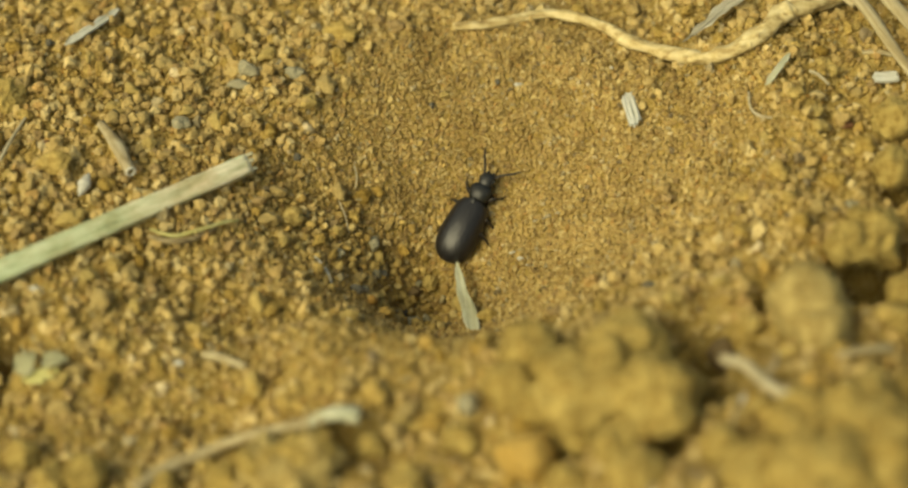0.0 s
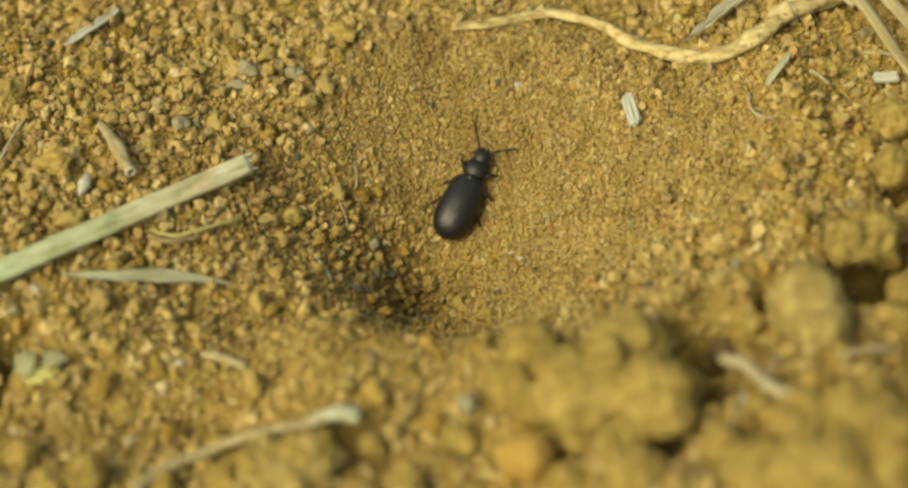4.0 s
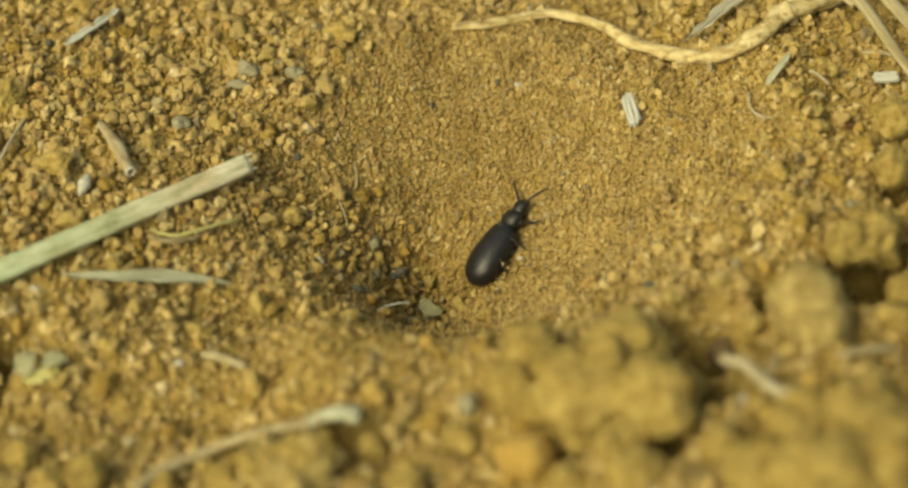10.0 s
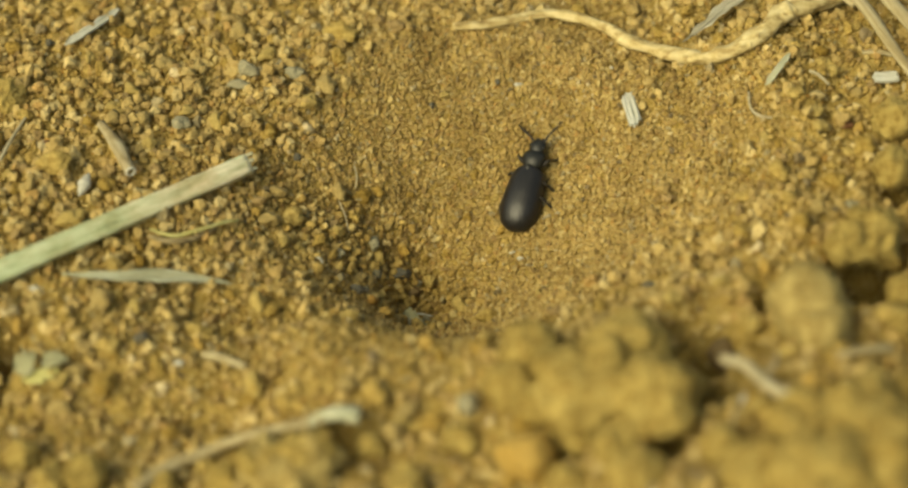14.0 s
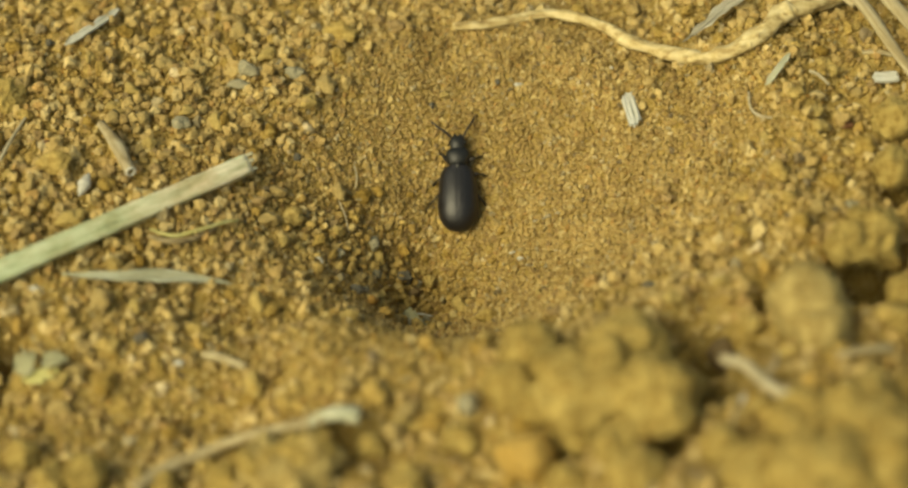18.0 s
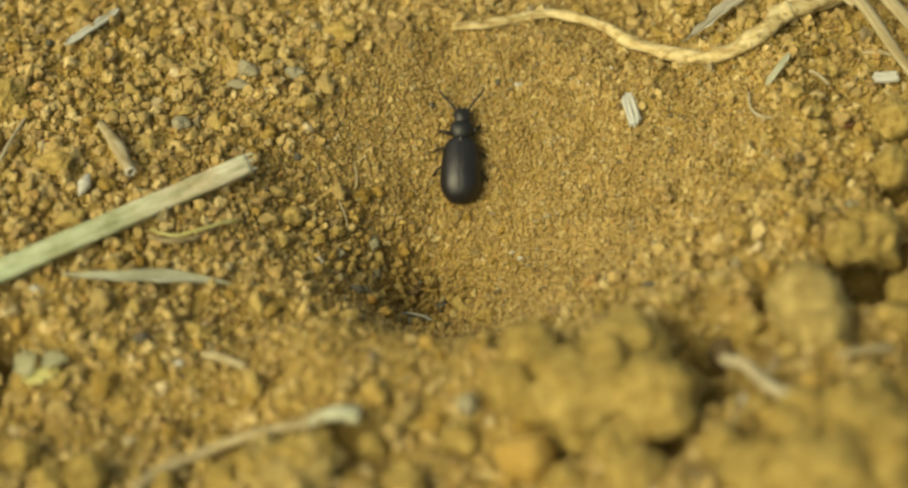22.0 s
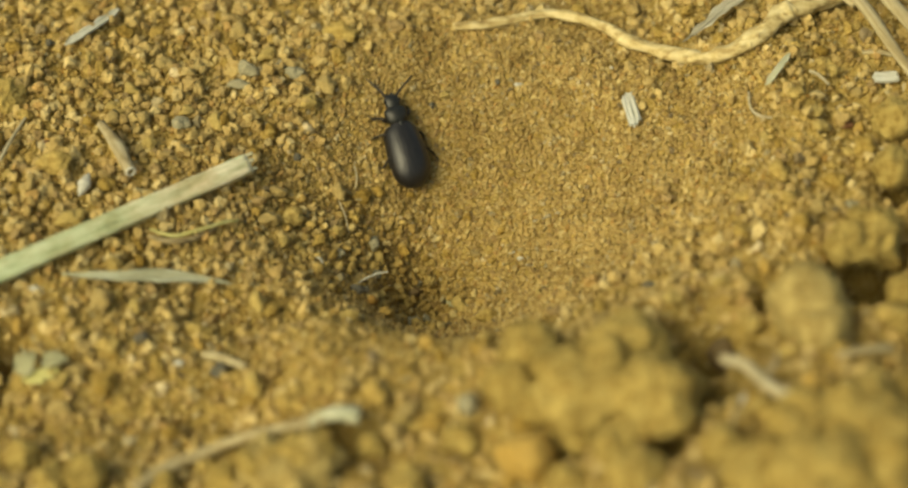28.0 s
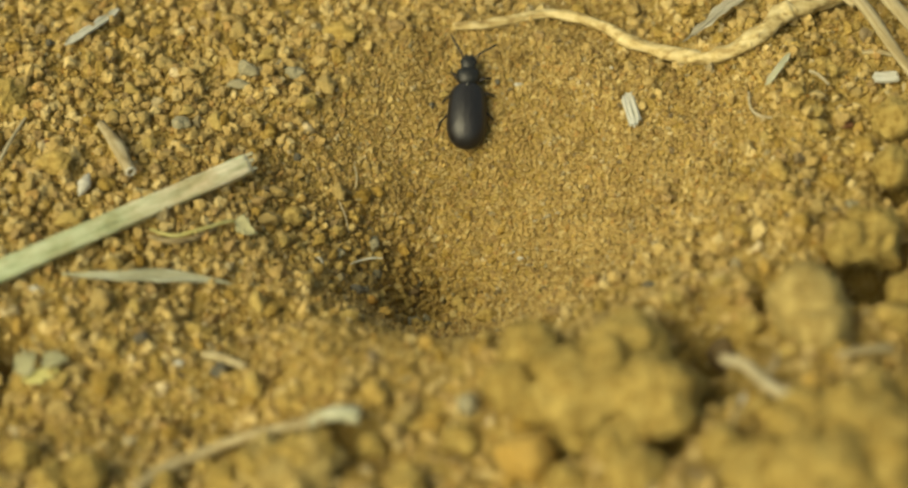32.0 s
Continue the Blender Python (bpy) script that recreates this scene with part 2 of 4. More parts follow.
# ---- the ground ----
def vnoise(x, y, seed):
    """Smooth value noise from 0 to 1 on a unit grid."""
    ix, iy = np.floor(x), np.floor(y)
    fx, fy = x - ix, y - iy
    fx, fy = fx * fx * (3 - 2 * fx), fy * fy * (3 - 2 * fy)

    def corner(a, b):
        v = np.sin(a * 127.1 + b * 311.7 + seed * 74.7) * 43758.5453
        return v - np.floor(v)

    low = corner(ix, iy) * (1 - fx) + corner(ix + 1, iy) * fx
    high = corner(ix, iy + 1) * (1 - fx) + corner(ix + 1, iy + 1) * fx
    return low * (1 - fy) + high * fy


PIT_DEPTH, PIT_SLOPE = 13.0, 0.72
CAVES = [(-2.6, 1.2, 3.2, 2.7), (0.1, 2.2, 2.2, 1.5)]
HOLLOWS = [(11.4, -24.0, 5.5, -2.0), (28.5, -31.3, 8, -2.2), (-31.6, -13.6, 1.0, 5), (-32.6, -15.0, 1.2, 5), (-32.6, -17.4, 1.0, 4), (32.0, -11.0, 1.6, 9), (33.9, -11.2, 1.3, 8), (32.3, -14.9, 1.8, 9), (34.2, -15.6, 1.6, 8),
           (36.9, -1.7, 1.6, 8), (35.8, -9.6, 1.6, 8), (20.0, -24.3, 1.8, 7), (9.8, -28.6, 1.5, 6), (16.3, -29.5, 1.5, 6), (20.3, -19.6, 2.0, 7.5), (18.9, -17.0, 2.2, 5), (24.7, -15.3, 1.2, 6), (-6.1, -25.3, 1.5, 6), (24.1, -20.1, 1.3, 6)]


def smooth_ground(x, y, gaps=True):
    """Height in millimetres of the soil with its funnel pit, without the fine relief; gaps: with the narrow gaps under clods."""
    x, y = np.asarray(x, float), np.asarray(y, float)
    r = np.hypot(x, y)
    out = np.clip((r - 12) / 8, 0, 1)
    flat = 1.2 * (vnoise(x / 17 + 3, y / 17, 1) - 0.5) + 0.7 * (vnoise(x / 6, y / 6 + 5, 2) - 0.5) * out
    flat = flat + 2.0 * np.exp(-((r - 19.5) / 4.5) ** 2) * np.clip(-y / 14, 0, 1) * np.clip((x + 14) / 7, 0, 1)
    flat = flat + 30 * (vnoise(x / 400, y / 400, 8) - 0.5) * np.clip((r - 120) / 300, 0, 1)
    bank = np.clip((x - 12) / 16, 0, 1) + np.clip((x + 1) / 12, 0, 1) * np.clip((-y - 9.5) / 9, 0, 1)
    bank = np.clip(bank, 0, 1.15) - 0.95 * np.clip((-x - 4) / 12, 0, 1) * np.clip((-y - 10) / 10, 0, 1)
    flat = flat + 3.9 * bank * bank * np.sign(bank) * (1 - np.clip((r - 60) / 100, 0, 1))
    for hx, hy, wide, deep in HOLLOWS:
        if deep > 0 and not gaps:
            continue
        flat = flat - deep * np.exp(-((x - hx) ** 2 + (y - hy) ** 2) / (wide * wide))
    flat = flat - 3.4 * np.exp(-((x + 15) / 8.5) ** 2 - ((y + 9.5) / 5.5) ** 2)
    turn = 1 - 0.21 * x / (r + 2) + 0.04 * (x * x - y * y) / (r * r + 4)
    pit = -PIT_DEPTH + PIT_SLOPE * turn * (np.sqrt(r * r + 4.0) - 1.2)
    reach = np.sqrt(r * r + 4.0) - 1.2
    near = np.clip(-y / (r + 1), 0, 1)
    pit = pit + 0.32 * near * np.clip(r - 6, 0, None)
    left = np.clip(-1.3 * x / (r + 1), 0, 1) * (1 - 0.75 * near)
    pit = pit * (1 - left) + left * (-PIT_DEPTH + 0.5 * reach + 3.6 * (1 - np.exp(-reach / 5)))
    for hx, hy, wide, deep in CAVES:
        pit = pit - deep * np.exp(-((x - hx) ** 2 + (y - hy) ** 2) / (wide * wide))
    k = 0.9
    m = np.minimum(flat, pit)
    return m - k * np.log(np.exp(-(np.minimum(flat - m, 40)) / k) + np.exp(-(np.minimum(pit - m, 40)) / k))


def ground_height(x, y):
    """Height of the soil's surface in millimetres, with lumps and crumbs."""
    x, y = np.asarray(x, float), np.asarray(y, float)
    r = np.hypot(x + 1.5, y)
    rough = 0.42 + 0.58 * np.clip((r - 14 + np.clip(-x / 2, 0, 7)) / 7, 0, 1)
    lumps = 0.8 * (vnoise(x / 2.3, y / 2.3, 3) - 0.5) + 0.5 * (vnoise(x / 1.0, y / 1.0, 4) - 0.5)
    fine = 0.18 * (vnoise(x / 0.45, y / 0.45, 5) - 0.5)
    rough = rough * (1 + 0.6 * np.clip((x - 13) / 6, 0, 1))
    return smooth_ground(x, y) + lumps * rough + fine


def height(x, y):
    return float(ground_height(x, y))


def spread(core_low, core_high, step):
    """Grid lines: even across the core, then wider and wider far outside."""
    core = np.arange(core_low, core_high + step / 2, step)
    out = step * np.cumsum(1.17 ** np.arange(1, 52))
    return np.concatenate([core[0] - out[::-1], core, core[-1] + out])


def build_ground():
    xs, ys = spread(-46, 48, 0.26), spread(-40, 40, 0.26)
    gx, gy = np.meshgrid(xs, ys)
    gz = ground_height(gx, gy)
    verts = np.stack([gx, gy, gz], -1).reshape(-1, 3) * MM
    w, h = len(xs), len(ys)
    i = (np.arange(h - 1)[:, None] * w + np.arange(w - 1)).ravel()
    faces = np.stack([i, i + 1, i + w + 1, i + w], -1)
    ob = fast_mesh("ground", verts, faces, GROUND)
    tagged(ob, "dry ochre sandy soil with a funnel-shaped pit", "ground", kind="structure")


build_ground()


def grain_shapes(level, count):
    shapes = []
    for s in range(count):
        bm = sphere_bm(level, s + 11, 0.42 if level > 1 else 0.5, 0.36 if level > 1 else 0.6, facets=9)
        bm.verts.ensure_lookup_table()
        shapes.append((np.array([v.co[:] for v in bm.verts]), np.array([[v.index for v in f.verts] for f in bm.faces])))
        bm.free()
    return shapes


def random_turns(rng, n):
    q = rng.normal(size=(n, 4))
    q /= np.linalg.norm(q, axis=1)[:, None]
    w, x, y, z = q.T
    return np.stack([1 - 2 * (y * y + z * z), 2 * (x * y - z * w), 2 * (x * z + y * w), 2 * (x * y + z * w), 1 - 2 * (x * x + z * z), 2 * (y * z - x * w),
                     2 * (x * z - y * w), 2 * (y * z + x * w), 1 - 2 * (x * x + y * y)], -1).reshape(n, 3, 3)


def strew(name, label, rng, x, y, size, level, sink=0.15, material=None):
    """Many small grains on the soil, joined into one mesh."""
    z = ground_height(x, y) + size * (0.5 - sink)
    shapes = grain_shapes(level, 14)
    kind = rng.integers(0, len(shapes), len(x))
    stretch = rng.uniform(0.75, 1.15, (len(x), 3)) * size[:, None] * 0.5
    turns = random_turns(rng, len(x))
    all_v, all_f, base = [], [], 0
    for k, (v, f) in enumerate(shapes):
        pick = np.nonzero(kind == k)[0]
        pts = np.einsum("nij,nvj->nvi", turns[pick], v[None] * stretch[pick][:, None, :])
        pts += np.stack([x[pick], y[pick], z[pick]], -1)[:, None, :]
        all_v.append(pts.reshape(-1, 3))
        all_f.append((f[None] + (np.arange(len(pick)) * len(v))[:, None, None]).reshape(-1, 3) + base)
        base += len(pick) * len(v)
    ob = fast_mesh(name, np.concatenate(all_v) * MM, np.concatenate(all_f), material or GRAINS)
    if level == 1 or material is GRAVEL:
        ob.data.shade_flat()
    tagged(ob, label, "sand", kind="stuff")


def in_pit(x, y):
    """1 on the smooth far and right slopes of the pit, falling to 0 outside and on its crumbly left side."""
    r = np.hypot(x, y)
    a = np.arctan2(y, x)
    edge = 17 + 12 * np.clip(np.sin(a), 0, 1) + 4.5 * np.clip(np.cos(a), 0, 1) + 2.0 * np.sin(a * 5 + 1) + 5 * (vnoise(x / 4, y / 4, 12) - 0.5)
    inside = np.clip((edge - r) / 10 + 0.15, 0, 1)
    crumbly = np.clip((-x - 1.0 - 0.25 * y) / 9, 0, 1)
    return inside * (1 - 0.85 * crumbly)


def rim_band(x, y):
    """1 on the fine-grained near rim of the pit."""
    return np.clip((11 - abs(x - 1)) / 3, 0, 1) * np.clip((20 + y) / 3, 0, 1) * np.clip((-8 - y) / 2, 0, 1)


def strew_all():
    rng = np.random.default_rng(5)

    def spots(n):
        return rng.uniform(-44, 46, n), rng.uniform(-37, 34, n)

    # fine sand on the slopes
    r, a = 26 * rng.uniform(size=64000) ** 0.5, rng.uniform(-math.pi, math.pi, 64000)
    x, y = r * np.cos(a) + 4, r * np.sin(a) + 4
    keep = (rng.uniform(size=len(x)) < 0.25 + 0.75 * in_pit(x, y)) & (y > -8)
    x, y = x[keep], y[keep]
    strew("sand_grains", "fine loose ochre sand grains on the pit slopes", rng, x, y, (0.21 + 0.34 * rng.uniform(size=len(x)) ** 1.6) * (1 + 0.15 * np.clip(x / 14, 0, 1)), 1, 0.20, SAND)
    # coarse sand all over, thinner towards the near side
    x, y = spots(52000)
    keep = (rng.uniform(size=len(x)) > 0.88 * in_pit(x, y)) & (rng.uniform(size=len(x)) < np.where(y < -20, 0.8, 1.0))
    x, y = x[keep], y[keep]
    strew("coarse_sand", "coarse ochre sand grains covering the soil", rng, x, y, 0.24 + 0.42 * rng.uniform(size=len(x)) ** 2.2, 1)
    # crumbs piled at the bottom of the pit
    x, y = -3.2 + 3.4 * rng.normal(size=520), 1.4 + 2.2 * rng.normal(size=520)
    strew("pit_crumbs", "crumbs of soil heaped at the pit's bottom", rng, x, y, 0.32 + 0.62 * rng.uniform(size=len(x)) ** 2, 2, rng.uniform(-0.35, 0.3, len(x)))
    x, y = spots(11000)
    keep = (rng.uniform(size=len(x)) > 1.04 * in_pit(x, y)) & (rng.uniform(size=len(x)) < np.where(x > 9, np.where(y > 3, 0.35, 0.75), np.where(y < -6, 0.55, 1.0)))
    x, y = x[keep], y[keep]
    keep = rng.uniform(size=len(x)) > 0.75 * np.clip((16.5 - np.hypot(x, y) + 3 * (vnoise(x / 3, y / 3, 15) - 0.5)) / 4, 0, 1)
    x, y = x[keep], y[keep]
    keep = rng.uniform(size=len(x)) > 0.75 * rim_band(x, y)
    x, y = x[keep], y[keep]
    strew("fine_gravel", "loose ochre and tan gravel crumbs on the soil", rng, x, y, 0.50 + 0.72 * rng.uniform(size=len(x)) ** 2, 2, np.where(y < -9, 0.22, 0.03), GRAVEL)


strew_all()


# ---- stones, crumbs and clods ----
STONES = {}


def stone_mesh(kind, material, level, lump, detail):
    key = (kind, material.name)
    if key not in STONES:
        bm = sphere_bm(level, kind * 1.7 + 40, lump, detail, facets=11)
        me = bpy.data.meshes.new("stone")
        bm.to_mesh(me)
        bm.free()
        me.shade_smooth()
        me.materials.append(material)
        STONES[key] = me
    return STONES[key]


def pebble(x, y, size, material=None, wide=1.0, high=0.75, turn=0.0, kind=None, sink=0.08, name="pebble", label="", group="loose pebbles on the soil"):
    """A small stone or crumb resting in the soil; size in millimetres."""
    material = material or CRUMB
    kind = int(abs(x * 7.3 + y * 3.1)) % 9 if kind is None else kind
    ob = new(name, stone_mesh(kind, material, 4, 0.24, 0.12))
    s = size * 0.5 * MM
    ob.matrix_world = pose(x * MM, y * MM, (height(x, y) + size * 0.5 * high * (1 - sink)) * MM, 0, 0, turn) @ Matrix.Diagonal((s * wide, s / wide, s * high, 1))
    names = {"soil_crumb": "dry ochre soil crumb", "tan_stone": "rounded tan pebble", "yellow_stone": "pale yellow pebble", "orange_stone": "orange pebble",
             "grey_stone": "flat grey stone chip", "slate_stone": "dark slate-grey pebble", "brown_crumb": "brown soil crumb", "rust_crumb": "rust-red crumb", "pale_chalky_shell": "chalky white fragment", "thin_husk": "pale husk bit"}
    return tagged(ob, label or names[material.name] + " lying on the sandy soil", "pebble", group)


def clod(label="crumbly clod of dry ochre soil beside the pit"):
    """A big lump of soil; its lumps are added one by one."""
    return tagged(empty("soil_clod"), label, "clod", "clods of soil round the pit")


def lump(parent, x, y, z, radius, wide=1.0, high=0.9, rough=0.65, material=None):
    """One rounded lump of a clod with a crumbly skin."""
    bm = sphere_bm(5, x * 1.3 + y * 0.7, 0.22 * rough, 0.10 * rough, (radius * wide, radius, radius * high), 1.4, int(5 * rough))
    for v in bm.verts:
        p = v.co * (2.2 / radius ** 0.5)
        v.co *= 1 + rough * (0.16 * abs(noise.noise(p * 1.7 + Vector((x, y, 3)))) + 0.09 * abs(noise.noise(p * 4.1)) - 0.07)
    ob = part("lump", bm, material or CLOD, parent)
    ob.matrix_basis = pose(x * MM, y * MM, z * MM)


def knobs(parent, x, y, z, radius, count, seed):
    """Smaller lumps stuck to a clod's upper side, so that its outline is uneven."""
    rng = random.Random(seed)
    for _ in range(count):
        a, up, r = rng.uniform(0, 2 * math.pi), rng.uniform(0.15, 1.2), radius * rng.uniform(0.3, 0.55)
        d = radius * 0.72
        lump(parent, x + d * math.cos(a) * math.cos(up), y + d * math.sin(a) * math.cos(up), z + d * math.sin(up) * 0.9, r, rng.uniform(0.85, 1.2), 0.9, 0.9)


# crumbs and pebbles beyond the pit and on its crumbly side
pebble(-17.12, 22.21, 1.8, TAN)
pebble(-13.86, 24.93, 1.5, CRUMB, 1.4, 0.7, -35)
pebble(-29.38, 18.11, 1.1, YELLOW, 0.75, 0.7)
pebble(-24.73, 15.64, 1.4, YELLOW, 1.0, 0.8, 30)
pebble(-22.95, 17.56, 1.5, TAN, 1.1, 0.8, -20)
pebble(-21.62, 17.26, 0.9, YELLOW, 0.8)
pebble(-18.01, 10.31, 1.6, YELLOW, 1.0, 0.85)
pebble(-23.33, 6.92, 1.3, YELLOW, 1.0, 0.9)
pebble(-24.17, 10.02, 1.6, TAN)
pebble(-26.7, 11.72, 1.1, YELLOW, 1.25, 0.7, 20)
pebble(-24.23, 12.99, 0.9, TAN)
pebble(-28.91, 11.61, 1.0, TAN, 1.2)
pebble(-30.55, 3.76, 2.4, CRUMB, 1.1, 0.8)
pebble(-32.66, 5.34, 1.2, CRUMB)
pebble(-33.42, 1.52, 1.3, CRUMB)
pebble(-28.6, -2.21, 2.2, YELLOW, 1.2, 0.8, 25)
pebble(-32.63, 1.51, 1.5, TAN)
pebble(-31.05, 1.71, 1.2, CRUMB)
pebble(-20.9, 9.56, 1.5, GREY, 1.0, 0.8)
pebble(-15.86, 16.73, 1.75, GREY, 0.95, 0.8, 40)
pebble(-16.46, 15.34, 1.5, GREY, 1.5, 0.5, 10)
pebble(-12.04, 16.98, 1.85, GREY, 1.15, 0.6, -15)
pebble(-10.59, 13.43, 1.7, YELLOW, 1.0, 0.8, 45)
pebble(-9.1, 15.54, 1.9, TAN, 1.0, 0.7)
pebble(-7.96, 21.75, 2.6, CRUMB, 1.25, 0.55)
pebble(-7.84, 6.62, 1.5, TAN, 0.9, 0.9, 0, None, 0.0)
pebble(-6.04, 7.07, 1.4, CRUMB, 1.0, 0.8, 0, None, 0.1)
pebble(-13.36, 1.33, 1.5, TAN, 1.2, 0.75, 0, None, 0.0)
pebble(-11.68, 2.68, 2.0, CRUMB, 1.05, 0.7, 30, None, 0.15)
pebble(-12.88, 4.58, 1.5, TAN, 1.2, 0.75, 0, None, 0.0)
pebble(-13.54, -8.87, 1.7, YELLOW, 0.85, 0.9)
pebble(-18.09, -11.62, 1.9, CRUMB, 1.2, 0.8)
pebble(-25.47, -10.66, 2.0, TAN, 1.0, 0.8)
pebble(-26.68, -8.01, 1.5, YELLOW)
pebble(-22.91, -10.66, 1.5, YELLOW, 0.9)
pebble(-31.43, -12.39, 1.6, ORANGE, 0.8, 0.8)
pebble(-30.26, -11.45, 1.5, TAN)
pebble(-17.75, -13.43, 1.1, ORANGE)
pebble(-24.46, -14.81, 2.0, CRUMB)
pebble(-16.49, -12.78, 1.2, TAN, 0.8)
pebble(-13.34, -18.5, 1.9, CRUMB, 0.9, 0.9)
pebble(-26.75, -16.74, 1.5, TAN)
pebble(-27.87, -19.53, 1.8, TAN, 1.3, 0.7)
pebble(-19.09, -15.85, 0.9, PALE, label="small pale pebble lying on the sandy soil")
pebble(-0.47, -17.12, 1.6, ORANGE)
pebble(2.52, -23.97, 2.0, GREY)
pebble(-2.85, -25.72, 2.0, TAN)
pebble(0.03, -24.74, 1.8, CRUMB)
pebble(-3.95, -22.68, 2.0, CRUMB)
pebble(-6.09, -21.75, 1.5, TAN)
pebble(30.59, 6.22, 1.5, YELLOW, 1.1)
pebble(30.87, 4.43, 1.2, YELLOW)
pebble(34.04, 4.98, 1.0, ORANGE, 1.1, 0.9)
pebble(33.05, 5.24, 1.0, RUST, 1.1)
pebble(29.59, -4.9, 1.4, TAN)
pebble(29.51, 0.18, 1.5, TAN)
pebble(27.27, -0.04, 1.8, CRUMB)
pebble(25.29, 4.89, 1.4, TAN)
pebble(33.99, 1.98, 2.0, CRUMB)
pebble(31.33, -1.47, 2.0, CRUMB)
pebble(32.38, -3.87, 1.3, GREY)
pebble(28.01, -7.27, 1.6, CRUMB)
pebble(24.81, -12.77, 1.6, ORANGE, 0.9)
pebble(32.87, 11.82, 1.4, YELLOW)
pebble(34.48, 9.33, 1.2, TAN)
pebble(21.6, -18.68, 2.8, BROWN, 1.0, 0.9, sink=-0.15)
pebble(23.48, -18.4, 1.7, YELLOW, sink=-0.2)
pebble(24.71, -19.05, 1.8, TAN, sink=-0.2)
pebble(16.77, -9.28, 1.0, SLATE, 1.6, 0.5)
pebble(6.43, -30.11, 4.5, ORANGE, 1.15, 0.8, label="orange-tinted soil crumb resting by the clods")
pebble(26.72, -26.39, 2.0, ORANGE)
pebble(5.32, 17.43, 0.6, SLATE)
pebble(-0.28, 15.66, 0.7, SLATE, 0.8)
pebble(-11.47, 8.86, 0.8, SLATE)
pebble(-31.65, 6.71, 1.2, RUST, 1.2)
pebble(-33.24, 20.91, 0.9, SLATE)
pebble(21.85, -27.09, 0.9, PALE, 0.9, 0.8)

# pebbles gathered at the pit's bottom
pebble(-5.15, -2.17, 1.5, TAN)
pebble(-3.95, -3.39, 1.2, ORANGE, 1.1)
pebble(-7.79, -9.16, 0.9, ORANGE)
pebble(-6.58, -9.27, 1.3, YELLOW, 1.2, 0.8)
pebble(-6.15, 0.09, 1.3, TAN)
pebble(-5.05, 2.42, 1.2, CRUMB)
pebble(-0.4, 3.72, 1.3, YELLOW, 0.8, 0.9)
pebble(2.18, 0.78, 1.5, YELLOW)
pebble(-2.92, 2.17, 1.2, CRUMB)
pebble(-1.72, 2.93, 1.1, BROWN)
pebble(-6.17, -1.97, 1.4, SLATE, 1.2, 0.8)
pebble(4.3, -2.88, 1.6, CRUMB)

pebble(7.22, 2.47, 0.6, PALE, 1.4, 0.6, sink=-0.7)
pebble(6.53, 3.49, 0.45, PALE, 1.2, 0.6, sink=-0.7)
pebble(7.78, 1.65, 0.4, PALE, 1.2, 0.6, sink=-0.7)
pebble(11.85, 0.1, 0.4, PALE, 1.2, 0.6, sink=-0.7)
pebble(7.15, 16.92, 0.6, PALE, 1.3, 0.6, sink=-0.7)
pebble(0.86, 16.38, 0.9, YELLOW, 1.1, 0.7)
pebble(8.52, -2.44, 0.7, YELLOW, 0.8, 0.8)
pebble(15.01, 17.32, 0.4, PALE, 1.2, 0.6, sink=-0.7)
pebble(-28.82, 10.66, 0.5, PALE, 1.2, 0.6, sink=-0.7)
pebble(-23.92, 12.11, 0.4, PALE, 1.2, 0.6, sink=-0.7)
pebble(-30.52, -9.51, 0.9, PALE, 1.5, 0.5)

pebble(-13.12, -18.57, 1.9, YELLOW, 0.9, 0.9)
pebble(-28.33, -17.48, 2.3, YELLOW, 1.2, 0.7)

# clods
heap = clod("large knobbly clod of dry ochre soil on the pit's rim")
lump(heap, 11.20, -25.95, 5.90, 3.8, 1.20, 0.70, 0.7)
lump(heap, 5.82, -23.43, 3.83, 2.1, 1.00, 0.90, 0.7)
lump(heap, 7.08, -21.16, 5.05, 2.2, 1.00, 0.90, 0.7)
lump(heap, 13.67, -22.33, 7.30, 2.2, 1.25, 0.90, 0.7)
lump(heap, 15.48, -22.48, 6.87, 1.6, 1.00, 0.90, 0.7)
lump(heap, 9.87, -25.66, 7.00, 2.0, 1.00, 0.90, 0.7)
lump(heap, 11.98, -24.86, 7.67, 1.9, 1.00, 0.90, 0.7)
lump(heap, 15.83, -27.57, 6.45, 3.3, 1.00, 0.95, 0.7)
lump(heap, 18.31, -23.77, 3.59, 1.4, 1.00, 0.90, 0.7)
lump(heap, 7.58, -26.08, 4.62, 1.7, 1.10, 0.90, 0.7)
lump(heap, 10.67, -27.99, 4.78, 2.2, 1.00, 0.90, 0.7)
lump(heap, 12.25, -31.12, 5.73, 1.5, 1.00, 0.90, 0.7)
lump(heap, 9.13, -27.90, 2.77, 1.4, 1.10, 0.90, 0.7)
lump(heap, 13.38, -30.25, 6.18, 1.3, 1.00, 0.90, 0.7)
lump(heap, 8.42, -23.81, 6.13, 1.6, 1.00, 0.90, 0.7)
lump(clod(), 14.03, -33.41, 5.48, 2.1, 1.1, 0.9, 0.7)
lump(clod(), 9.61, -32.79, 3.58, 1.6, 1.1, 0.9, 0.7)
mound = clod("broad rounded clod of yellowish dry soil")
lump(mound, 25.59, -32.48, 8.28, 3.2)
